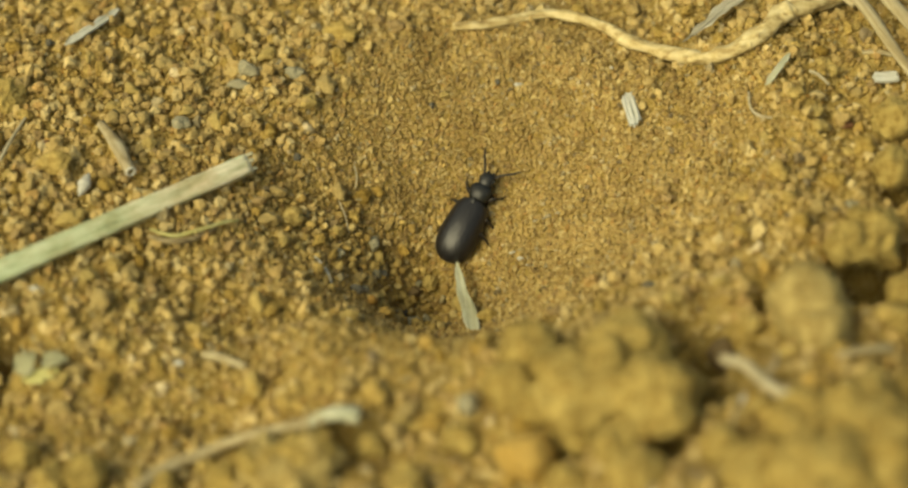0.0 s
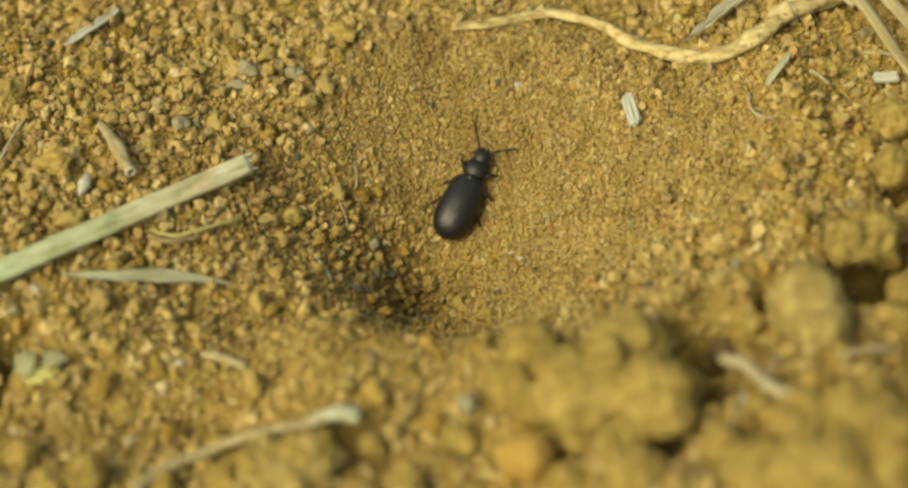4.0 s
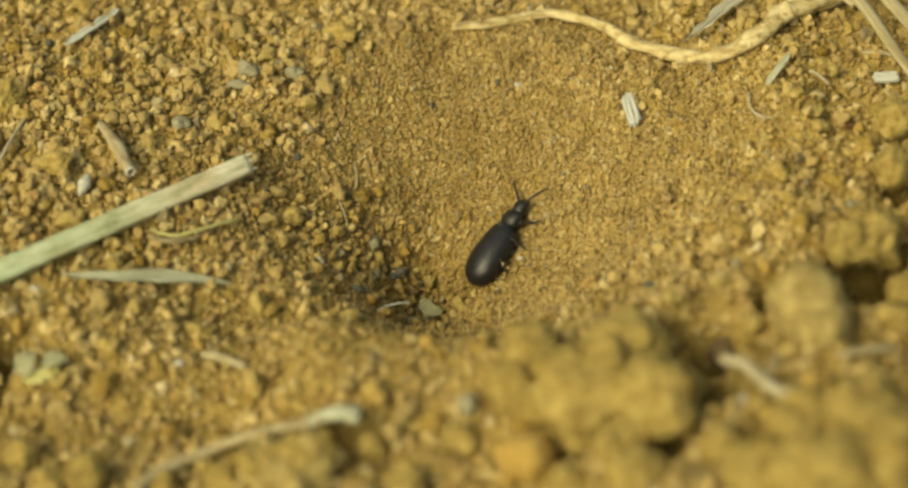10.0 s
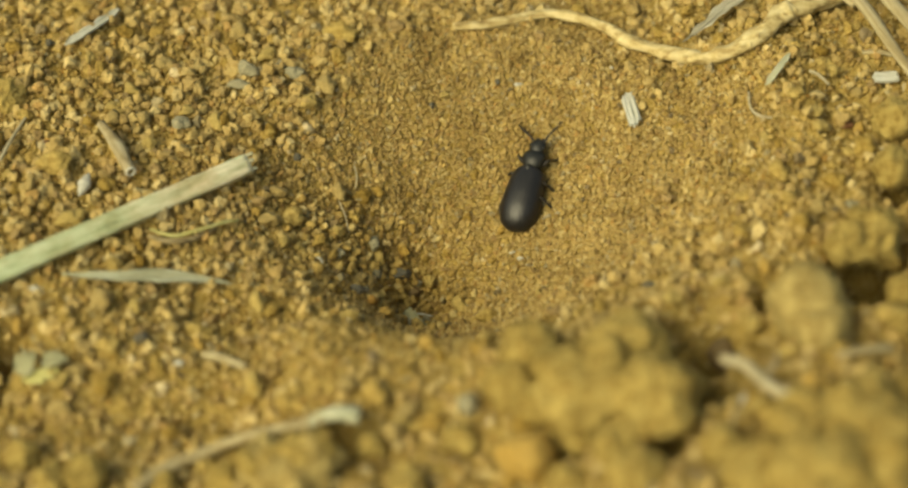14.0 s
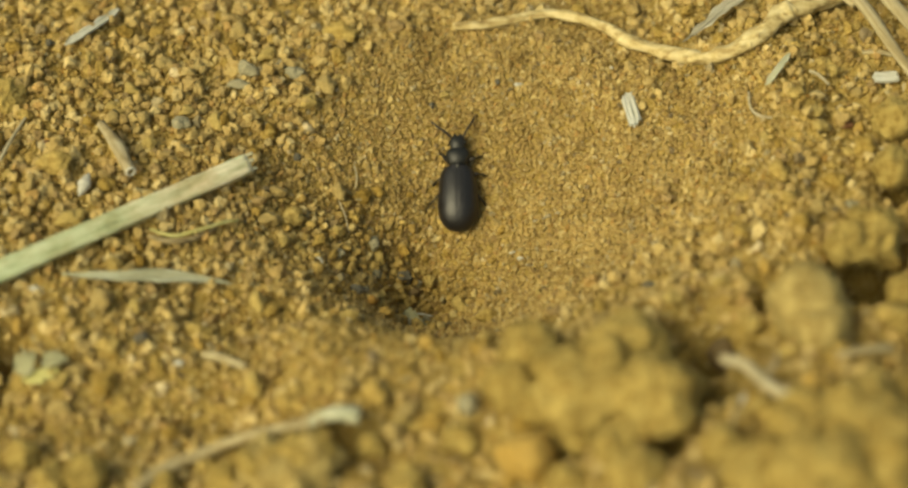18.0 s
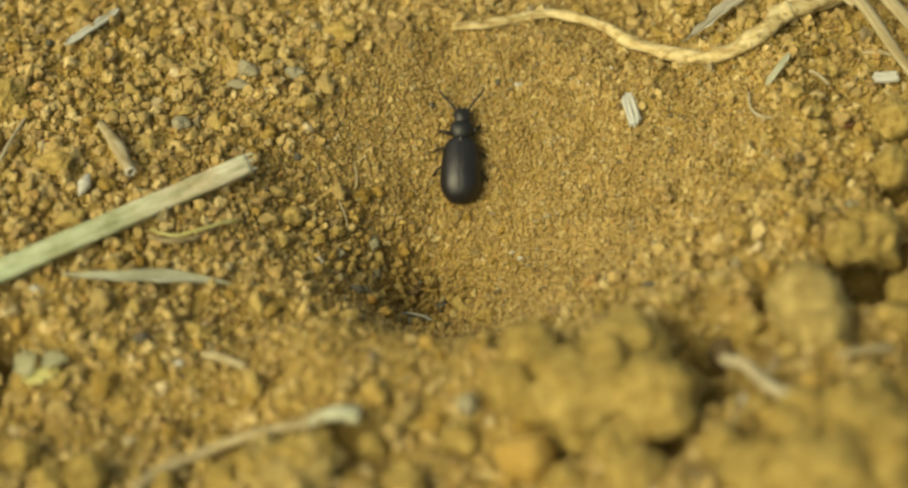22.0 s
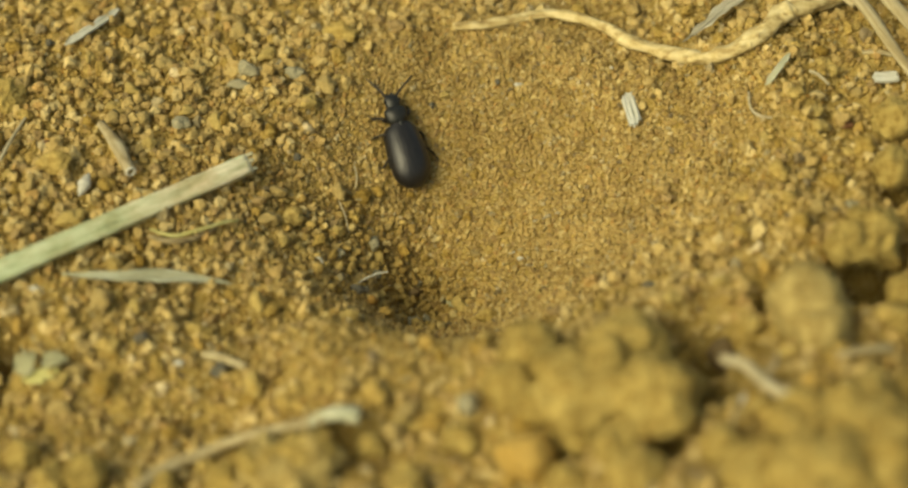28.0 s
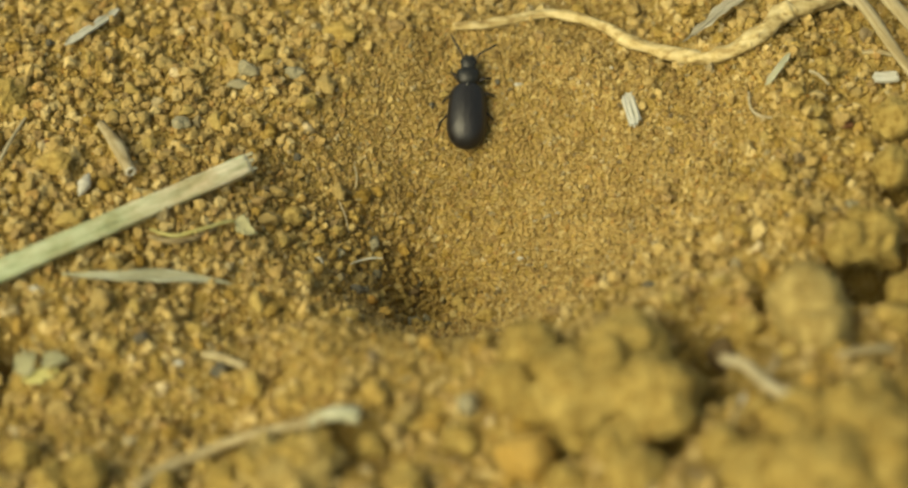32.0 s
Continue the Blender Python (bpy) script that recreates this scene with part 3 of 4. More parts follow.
lump(mound, 29.01, -32.33, 9.1, 3.2)
lump(mound, 30.92, -35.51, 8.89, 3.6)
lump(mound, 26.58, -36.84, 8.68, 3.8)
lump(mound, 22.73, -34.84, 7.27, 2.6, 1.2)
lump(mound, 32.41, -29.93, 7.93, 2.6)
knobs(mound, 29.01, -32.33, 9.1, 3.2, 6, 6)
knobs(mound, 30.92, -35.51, 8.89, 3.6, 5, 7)
knobs(mound, 26.58, -36.84, 8.68, 3.8, 6, 8)
knobs(mound, 25.59, -32.48, 8.28, 3.2, 5, 9)
block = clod("angular clod of dry soil near the bent root")
lump(block, -11.45, -27.86, 0.29, 2.3, 1.1, rough=1.2, material=PALE_CLOD)
lump(block, -8.26, -28.93, 1.62, 2.3, rough=1.2, material=PALE_CLOD)
lump(block, -9.64, -30.25, 1.16, 2.3, rough=1.2, material=PALE_CLOD)
knobs(block, -11.45, -27.86, 0.29, 2.3, 4, 10)
knobs(block, -8.26, -28.93, 1.62, 2.3, 4, 11)
pear = clod("smooth pear-shaped clod of tan soil")
lump(pear, 27.05, -18.36, 6.95, 2.9, 0.95, 1.0, 0.35, PALE_CLOD)
lump(pear, 27.75, -20.81, 7.16, 2.2, 0.95, 0.95, 0.3, PALE_CLOD)
flat_clod = clod()
lump(flat_clod, 31.19, -10.52, 5.15, 1.9, 1.0, 0.9, 1.3)
lump(flat_clod, 33.47, -10.2, 5.63, 2.2, 1.0, 0.9, 1.3)
knobs(flat_clod, 32.5, -8.96, 4.89, 2.0, 6, 14)
lump(clod(), 36.97, 4.73, 4.63, 1.9)
lump(clod(), 35.94, -1.09, 4.57, 1.8)
lump(clod(), 34.31, -16.2, 6.01, 1.3, 1.1)
lump(clod(), 34.23, -20.01, 6.36, 1.6)
lump(clod(), 23.24, -13.92, 3.2, 1.2, 1.1)
lump(clod(), -24.82, -26.61, -2.5, 1.8, 0.9)
lump(clod(), -29.9, -24.1, -2.99, 1.3)
lump(clod(), -14.91, -27.52, -2.08, 1.5)
lump(clod(), -27.35, -26.74, -2.85, 1.4)
lump(clod(), -19.38, -27.11, -2.93, 1.4)
lump(clod(), -35.95, 12.87, 0.2, 2.0, 0.9, 0.8)
lump(clod(), -1.74, -30.73, 1.22, 1.5)
lump(clod(), 2.1, -26.65, 1.39, 1.4)
lump(clod(), 19.98, -31.66, 6.33, 1.5)
lump(clod(), -4.28, -26.58, 0.7, 1.2)


def strew_crumbs():
    """Single larger crumbs between the placed stones."""
    rng = np.random.default_rng(21)
    made = 0
    while made < 235:
        x, y = rng.uniform(-40, 42), rng.uniform(-32, 28)
        if in_pit(np.array(x), np.array(y)) > 0.15 + 0.25 * rng.uniform() or math.hypot(x, y) < 14 or rim_band(x, y) > 0.5 or (x > 8 and rng.uniform() < 0.25):
            continue
        pebble(x, y, float(rng.uniform(0.85, 1.6)), CRUMB if rng.uniform() < 0.7 else TAN if rng.uniform() < 0.7 else YELLOW, float(rng.uniform(0.85, 1.3)), float(rng.uniform(0.65, 0.95)),
               float(rng.uniform(0, 360)), name="soil_crumb", group="soil crumbs strewn over the ground")
        made += 1
    # crumbs lying in the pit's crumbly bottom
    for _ in range(46):
        x, y = rng.normal(-4.6, 3.2), rng.normal(2.4, 2.4)
        if x > 1.5 or y < -3:
            continue
        kind = rng.uniform()
        pebble(x, y, float(rng.uniform(0.6, 1.25)), CRUMB if kind < 0.55 else TAN if kind < 0.75 else YELLOW if kind < 0.88 else GREY, float(rng.uniform(0.85, 1.3)), float(rng.uniform(0.7, 0.95)),
               float(rng.uniform(0, 360)), name="soil_crumb", group="soil crumbs in the pit", sink=-0.25)
    for _ in range(34):
        x, y = rng.uniform(-34, 36), rng.uniform(-30, -16)
        pebble(x, y, float(rng.uniform(1.1, 2.1)), CRUMB, float(rng.uniform(0.85, 1.3)), float(rng.uniform(0.65, 0.9)), float(rng.uniform(0, 360)),
               name="soil_crumb", group="soil crumbs strewn over the ground", sink=0.35)


strew_crumbs()


# ---- plant remains ----
def between(ob, a, b, roll=0.0):
    """Put a thing built along its local x axis so that it runs from a towards b (millimetres)."""
    a, b = Vector(a) * MM, Vector(b) * MM
    way = (b - a).normalized()
    side = Vector((0, 0, 1)).cross(way).normalized()
    m = Matrix((way, side, way.cross(side))).transposed().to_4x4()
    return Matrix.Translation(a) @ m @ pose(0, 0, 0, roll)


def on(x, y, lift=0.3):
    return (x, y, float(smooth_ground(x, y, False)) + lift + 0.3)


def build_straw():
    straw = empty("straw")
    a, b = on(-38.54, -13.29, 2.3), on(-15.02, 4.96, 1.9)
    length = (Vector(b) - Vector(a)).length
    n = 60
    bm = bmesh.new()
    rows = []
    for i in range(n + 1):
        u = i / n
        row = []
        for j in range(22):
            t = 2 * math.pi * j / 22
            ridge = 1 + 0.035 * math.cos(t * 9 + 0.4) + 0.05 * noise.noise(Vector((u * 14, t * 2, 0)))
            fray = -0.9 * abs(noise.noise(Vector((t * 2.3, 4, 0)))) if i == n else 0.0
            cy, sz = math.copysign(abs(math.cos(t)) ** 0.6, math.cos(t)), math.copysign(abs(math.sin(t)) ** 0.6, math.sin(t))
            dent = -0.12 * max(0.0, sz) * (1 - cy * cy) * (1 + noise.noise(Vector((u * 6, 7, 0))))
            row.append(bm.verts.new((u * length + fray, cy * 0.90 * ridge * (1 - 0.05 * u) + 0.05 * noise.noise(Vector((u * 25, cy, 2))), sz * 0.48 * ridge + dent + 0.2 * math.sin(u * 3))))
        rows.append(row)
    for p, q in zip(rows, rows[1:]):
        for j in range(22):
            bm.faces.new((p[j], q[j], q[(j + 1) % 22], p[(j + 1) % 22]))
    bm.faces.new(rows[0])
    bm.faces.new(rows[-1])
    part("stalk", bm, STRAW, straw)
    for k, (y, l, z) in enumerate(((0.62, 1.3, 0.22), (-0.6, 0.7, 0.15), (0.1, 0.9, 0.25))):
        fibre = tube_bm([(length - 2.2, y, z), (length - 0.3, y * 1.02, z + 0.05), (length + l * 0.55, y * 1.08, z)], [0.24, 0.22, 0.12], 8, 6, 0.6, 0.3, k)
        part("fibre", fibre, STRAW, straw, "frayed pale fibre at the broken end")
    straw.matrix_world = between(straw, a, b, 26)
    tagged(straw, "flat pale green dry straw with a frayed broken end", "straw")


def build_root():
    root = empty("root")
    pts = [on(1.55, 22.35, 0.5), on(4.96, 22.78, 0.4), on(9.76, 23.94, 0.5), on(13.48, 22.64, 0.5), on(17.29, 19.31, 0.5), on(20.99, 16.5, 0.5), on(23.98, 15.33, 0.6),
           on(26.6, 16.01, 0.7), on(29.46, 18.57, 0.7), on(32.32, 20.1, 0.8), on(35.62, 22.5, 0.5)]
    part("root_skin", tube_bm(pts, [0.34, 0.46, 0.44, 0.48, 0.56, 0.70, 0.70, 0.76, 0.92, 0.88, 0.95], 14, 14, 0.85, 0.50, 3, 0.12), ROOT, root)
    for k, (lift, drift, start, stop) in enumerate(((0.30, 0.20, 0, 3), (0.34, -0.16, 0, 4), (0.30, 0.05, 2, 6), (0.2, -0.34, 3, 6))):
        strand = [Vector(p) + Vector((0.1 * k, drift, lift)) for p in pts[start:stop + 1]]
        part("root_fibre", tube_bm(strand, [0.05, 0.13, 0.12, 0.05], 8, 10, 0.7, 0.4, k), ROOT, root, "thin pale fibre peeling along the root")
    for k, (at, size) in enumerate(((5, 0.73), (7, 0.82), (8, 0.97))):
        p, way = Vector(pts[at]), (Vector(pts[at + 1]) - Vector(pts[at - 1])).normalized()
        knot = [p - way * 0.75, p - way * 0.25, p + way * 0.25, p + way * 0.75]
        part("knot", tube_bm(knot, [size * 0.86, size, size, size * 0.86], 14, 5, 0.85, 0.35, k + 5), ROOT, root, "swollen ring on the root")
    tagged(root, "knobbly cream-coloured dry root lying on the soil", "root")


def build_stem(a, b, radius, name="dry_grass", material=None, label="dry tan grass stem lying on the soil", sag=0.2, wobble=0.2, flat=0.7, seed=1, category="stem"):
    length = (Vector(b) - Vector(a)).length
    pts = [(0, 0, 0), (length * 0.3, 0.03 * length * math.sin(seed), sag), (length * 0.7, -0.02 * length * math.cos(seed), sag), (length, 0, 0)]
    ob = mesh_object(name, tube_bm(pts, [radius, radius * 1.05, radius * 0.95, radius * 0.8], 12, 10, flat, wobble, seed, 0.05), material or STEM)
    ob.matrix_world = between(ob, a, b)
    return tagged(ob, label, category)


def blade(a, b, width, material, label, name="dry_leaf", bend=0.2, curl=0.1, tip=0.4, root=0.3, ragged=0.1, seed=1, roll=0.0, thick=0.08, category="leaf", sway=0.10):
    length = (Vector(b) - Vector(a)).length
    ob = mesh_object(name, blade_bm(length, width, thick, bend, curl, tip, root, ragged, seed, sway=sway), material)
    ob.matrix_world = between(ob, a, b, roll)
    return tagged(ob, label, category)


def build_chip(a, b, width, slant, seed, label):
    """A split chip of bleached wood: fibres side by side whose torn ends do not line up."""
    rng = random.Random(seed)
    length = (Vector(b) - Vector(a)).length
    bm = bmesh.new()
    count, n = 14, 8
    grid = []
    for i in range(count + 1):
        f = i / count
        x0, x1 = slant * max(0.0, 0.6 - f) + rng.uniform(0, 0.30), length - slant * max(0.0, f - 0.45) - rng.uniform(0, 0.35)
        top = 0.16 + rng.uniform(-0.03, 0.05) - 0.25 * (f - 0.5) ** 2
        grid.append([[bm.verts.new((x0 + (x1 - x0) * k / n, width * (f - 0.5), z + 0.03 * math.sin(6 * k / n + seed + i))) for k in range(n + 1)] for z in (top, -0.16)])
    for p, q in zip(grid, grid[1:]):
        for k in range(n):
            for skin in (0, 1):
                bm.faces.new((p[skin][k], p[skin][k + 1], q[skin][k + 1], q[skin][k]))
        for k in (0, n):
            bm.faces.new((p[0][k], q[0][k], q[1][k], p[1][k]))
    for row in (grid[0], grid[-1]):
        for k in range(n):
            bm.faces.new((row[0][k], row[0][k + 1], row[1][k + 1], row[1][k]))
    ob = mesh_object("wood_chip", bm, CHIP)
    ob.data.shade_flat()
    ob.matrix_world = between(ob, a, b)
    return tagged(ob, label, "chip")


def line_thing(name, pts, radii, material, label, category, sides=8, flat=1.0, wobble=0.15, seed=1, per=8):
    ob = mesh_object(name, tube_bm(pts, radii, sides, per, flat, wobble, seed), material)
    return tagged(ob, label, category)


def build_leaf_strip():
    strip = empty("leaf_strip")
    edge = [on(-22.3, -3, 0.5), on(-20.34, -3.53, 0.7), on(-18.19, -2.55, 0.8), on(-16.44, -1.03, 0.7), on(-15.6, -0.29, 0.6)]
    part("edge", tube_bm(edge, [0.10, 0.17, 0.16, 0.22, 0.12], 8, 8, 0.6, 0.3, 2), YELLOW_LEAF, strip, "bright yellow-green rim")
    fold = [on(-22.37, -3.46, 0.3), on(-20.79, -3.84, 0.4), on(-19.04, -3.39, 0.4), on(-17.19, -1.57, 0.3)]
    part("fold", tube_bm(fold, [0.16, 0.30, 0.28, 0.14], 10, 8, 0.4, 0.5, 5), BARK, strip, "withered brown fold")
    tagged(strip, "narrow folded yellow-green dry leaf strip", "leaf")


build_straw()
build_root()
build_stem(on(34, 22.62, 1.8), on(39.5, 6.58, 1.6), 0.50, seed=2)
build_stem(on(36.85, 22.15, 2.2), on(41.15, 9.84, 1.6), 0.62, seed=3)
build_stem(on(32.23, 23.36, 0.5), on(35.59, 19.67, 1.0), 0.55, seed=4)
build_stem(on(28.48, -24.13, 0.9), on(32.39, -23.05, 0.9), 0.3, seed=6, label="short tan stem pressed between soil clods")
line_thing("fibre", [on(20.51, -30.51, 0.8), on(20.83, -29.42, 1.0), on(21.49, -28.46, 0.8)], [0.08, 0.1, 0.06], HUSK, "thin pale plant fibre between clods", "fibre")
line_thing("fibre", [on(23.12, -26.04, 1.2), on(23.96, -25.37, 1.5), on(24.36, -23.53, 1.2)], [0.16, 0.14, 0.08], HUSK, "short pale peeled fibre between clods", "fibre")
build_stem(on(35.47, 13.78, 0.4), on(37.8, 13.34, 0.4), 0.22, seed=5, label="short brown bit of dry stem on the soil")
blade(on(-31.65, 19.43, 0.5), on(-27.33, 23.92, 0.9), 0.62, CHIP, "narrow bleached wood splinter lying on gravel", "wood_splinter", 0.1, 0.2, 0.15, 0.1, 0.25, 3, 15, 0.3, "splinter")
build_chip(on(16.03, 13.66, 0.9), on(16.85, 10.06, 0.9), 1.12, 1.0, 5, "small bleached fibrous wood chip with slanting torn ends")
build_chip(on(35.73, 10.12, 0.7), on(37.92, 10.22, 0.7), 1.15, 0.0, 8, "small square bleached wood chip")
blade(on(27.06, 9.76, 0.9), on(29.37, 12.85, 1.0), 0.55, LEAF, "short pale dry grass blade on the soil", seed=9, tip=0.2, root=0.15)
blade(on(20.99, 18.15, 0.7), on(27.1, 21.88, 1.2), 1.05, VEIL, "thin translucent grey husk leaning by the root", "husk", 0.3, 0.15, 0.1, 0.6, 0.25, 4, 15, 0.05, "husk")
blade(on(21.56, 18.22, 0.8), on(25.19, 21.06, 1.5), 0.3, VEIL, "thin grey fibrous husk strand by the root", "husk", 0.3, 0.15, 0.3, 0.4, 0.4, 7, 30, 0.05, "husk")
line_thing("rootlet", [on(30.79, 11.33, 0.4), on(31.51, 10.62, 0.5), on(32.22, 9.68, 0.3)], [0.12, 0.16, 0.1], HUSK, "tiny pale curved rootlet", "rootlet")
line_thing("rootlet", [on(25.83, 10.3, 0.4), on(25.81, 8.45, 0.5), on(26.42, 7.13, 0.5), on(27.37, 6.57, 0.3)], [0.1, 0.13, 0.15, 0.1], HUSK, "thin curled pale rootlet on the soil", "rootlet")
line_thing("grass_fibre", [on(-35.35, 3.65, 0.4), on(-34.43, 6.8, 0.8), on(-33.67, 10.03, 0.5)], [0.18, 0.16, 0.10], HUSK, "thin tan grass fibre lying on gravel", "fibre")
line_thing("fibre", [on(-7.92, 5.96, 0.3), on(-7.37, 4.77, 0.4), on(-7.07, 3.63, 0.3)], [0.07, 0.08, 0.05], HUSK, "very thin pale plant fibre", "fibre")
line_thing("fibre", [on(-6.7, 9.32, 0.3), on(-6.49, 8.37, 0.4), on(-6.57, 7.46, 0.3)], [0.07, 0.08, 0.05], HUSK, "very thin pale plant fibre", "fibre")
pebble(8.47, 5.56, 0.5, HUSK, 1.5, 0.5, 20, label="pale crumbling husk bit on the slope", sink=-0.7)
pebble(9.38, 5.53, 0.65, HUSK, 1.4, 0.5, 30, label="pale crumbling husk bit on the slope", sink=-0.7)
pebble(10.23, 5.53, 0.45, HUSK, 1.3, 0.5, 10, label="pale crumbling husk bit on the slope", sink=-0.7)
build_leaf_strip()
blade(on(-31.23, -17.20, 0.9), on(-29.47, -16.31, 0.9), 2.1, FLAKE, "pale grey-green leaf flake on the soil", "leaf_flake", 0.2, 0.1, 0.4, 0.3, 0.3, 3, 10, 0.15, "flake")
blade(on(-29.17, -16.89, 0.9), on(-27.21, -16.33, 0.9), 1.9, FLAKE, "pale grey-green leaf flake on the soil", "leaf_flake", 0.2, 0.1, 0.4, 0.3, 0.3, 6, -10, 0.15, "flake")
blade(on(-30.64, -17.98, 1), on(-27.74, -17.44, 1), 1.2, YELLOW_LEAF, "curled yellowish leaf scrap on the soil", "leaf_scrap", 0.2, 0.15, 0.4, 0.3, 0.3, 9, 10, 0.12, "leaf")
line_thing("rootlet", [on(-17.32, -15.12, 0.6), on(-15.73, -15.69, 0.9), on(-13.92, -16.67, 0.6)], [0.30, 0.38, 0.30], STEM, "short tan rootlet half sunk in soil", "rootlet")


def build_bent_root():
    root = empty("bent_root")
    pts = [on(-21.19, -28.25, 1.0), on(-18.97, -26.17, 1.2), on(-15.73, -24.6, 1.4), on(-12.25, -24.8, 1.6), on(-8.83, -25.37, 1.8), on(-7.59, -25.28, 1.9)]
    part("root_skin", tube_bm(pts, [0.52, 0.42, 0.44, 0.40, 0.44, 0.46], 12, 10, 0.9, 0.35, 2), STEM, root)
    tip = [on(-8.61, -25.46, 1.85), on(-6.97, -25.15, 2.0), on(-5.02, -25.51, 1.9)]
    part("snapped_tip", tube_bm(tip, [0.46, 0.62, 0.66], 12, 8, 0.8, 0.35, 6), LEAF, root, "pale greenish snapped tip")
    tagged(root, "bent dry tan root with a pale snapped tip", "root")


build_bent_root()
line_thing("twig", [on(20.45, -24, 1.4), on(21.89, -25.25, 1.7), on(23.36, -27.73, 1.6), on(24.97, -28.98, 1.2)], [0.36, 0.46, 0.42, 0.48], HUSK, "short pale peeled twig between clods", "twig", 12)


def build_stalk():
    """A broken hollow stalk with an open ring at its end."""
    stalk = empty("hollow_stalk")
    a, b = on(-27.31, 8.47, 1.0), on(-24.22, 2.35, 1.2)
    length = (Vector(b) - Vector(a)).length
    part("stalk", tube_bm([(0, 0, 0), (length * 0.45, 0.15, 0.1), (length - 0.1, 0, 0)], [0.35, 0.55, 0.45], 12, 8, 0.8, 0.35, 2), BARK, stalk)
    ring = bmesh.new()
    turns, thick = 18, 8
    rows = [[ring.verts.new((length + 0.10 * math.sin(2 * math.pi * j / thick), (0.36 + 0.12 * math.cos(2 * math.pi * j / thick)) * math.cos(2 * math.pi * i / turns),
                             (0.36 + 0.12 * math.cos(2 * math.pi * j / thick)) * math.sin(2 * math.pi * i / turns))) for j in range(thick)] for i in range(turns)]
    for i in range(turns):
        for j in range(thick):
            ring.faces.new((rows[i][j], rows[(i + 1) % turns][j], rows[(i + 1) % turns][(j + 1) % thick], rows[i][(j + 1) % thick]))
    part("open_end", ring, PALE, stalk, "pale open ring of the broken end")
    stalk.matrix_world = between(stalk, a, b)
    tagged(stalk, "short broken hollow tan stalk with an open end", "stalk")


build_stalk()


def build_seed(x, y, turn):
    bm = bmesh.new()
    bmesh.ops.create_icosphere(bm, subdivisions=4, radius=1.0)
    for v in bm.verts:
        u = v.co.x
        k = (1 - abs(u)) ** 0.45 * 0.95 + 0.05
        v.co = Vector((u * 1.20, v.co.y * 0.56 * k, v.co.z * 0.50 * k + 0.03 * math.sin(u * 14)))
    ob = mesh_object("seed_husk", bm, PALE)
    ob.matrix_world = pose(x * MM, y * MM, (height(x, y) + 0.75) * MM, 0, -14, turn)
    tagged(ob, "small white pointed seed husk lying on gravel", "seed")


build_seed(-27.98, 1.76, 75)


def build_curl():
    """A tiny curled husk, a ring that is not quite closed."""
    pts = [(0.42 * math.cos(a), 0.25 * math.sin(a), 0.6 * math.sin(a)) for a in [math.radians(d) for d in range(-110, 121, 30)]]
    return line_thing("curled_husk", pts, [0.06, 0.12, 0.14, 0.12, 0.06], PALE, "tiny curled pale husk on the pit slope", "husk", 8, 0.6)


curl = build_curl()


# ---- the beetle ----
def ellipsoid_bm(cx, cy, cz, rx, ry, rz, level=4, shape=None):
    bm = bmesh.new()
    bmesh.ops.create_icosphere(bm, subdivisions=level, radius=1.0)
    for v in bm.verts:
        p = v.co
        k = shape(p.y, p.z) if shape else 1.0
        v.co = Vector((cx + p.x * rx * k, cy + p.y * ry, cz + p.z * rz))
    return bm


def elytron_bm(side):
    """One wing case: half of a long dome with fine lengthwise grooves, the flank tucked under."""
    n, m = 44, 46
    bm = bmesh.new()
    grid = []
    for i in range(n + 1):
        u = i / n
        w = (0.80 + 0.20 * math.sin(min(u / 0.60, 1) * math.pi / 2)) * max(0.0, 1 - max(0.0, (u - 0.58) / 0.42) ** 2.4) ** 0.5
        w *= 0.70 + 0.30 * min(u / 0.10, 1) ** 0.5
        h = (0.70 + 0.30 * math.sin(min(u / 0.5, 1) * math.pi / 2)) * max(0.0, 1 - max(0.0, (u - 0.5) / 0.5) ** 2.4) ** 0.5
        row = []
        for j in range(m + 1):
            v = j / m
            a = v * math.pi / 2 * 1.14
            groove = 1 - 0.003 * (0.5 + 0.5 * math.cos(v * 2 * math.pi * 8)) ** 3
            row.append(bm.verts.new((side * (0.004 + 1.74 * w * math.sin(a) ** 0.92) * groove if j else side * 0.002, 1.42 - 5.65 * u, 0.90 + 1.45 * h * math.cos(a) * groove - 0.006 * math.exp(-v * 22))))
        grid.append(row)
    for i in range(n):
        for j in range(m):
            bm.faces.new((grid[i][j], grid[i + 1][j], grid[i + 1][j + 1], grid[i][j + 1]))
    bmesh.ops.remove_doubles(bm, verts=bm.verts, dist=0.004)
    return bm


def leg_bm(kind, side, reach, lean):
    """One stretch of a leg in the hip's space: thigh, shin or foot."""
    knee, ankle, toe = Vector((side * 1.15 * reach, lean * 0.9, 0.35)), Vector((side * 1.85 * reach, lean * 1.9, -0.62)), Vector((side * 2.1 * reach, lean * 3.0, -0.85))
    if kind == "thigh":
        return tube_bm([(0, 0, 0), knee * 0.5, knee], [0.15, 0.20, 0.14], 10, 5)
    if kind == "shin":
        return tube_bm([knee, (knee + ankle) / 2 + Vector((0, 0, 0.05)), ankle], [0.09, 0.10, 0.12], 8, 5)
    return tube_bm([ankle, ankle * 0.6 + toe * 0.4, toe], [0.06, 0.055, 0.04], 8, 6, 1.0, 0.0, 0, 0.3)


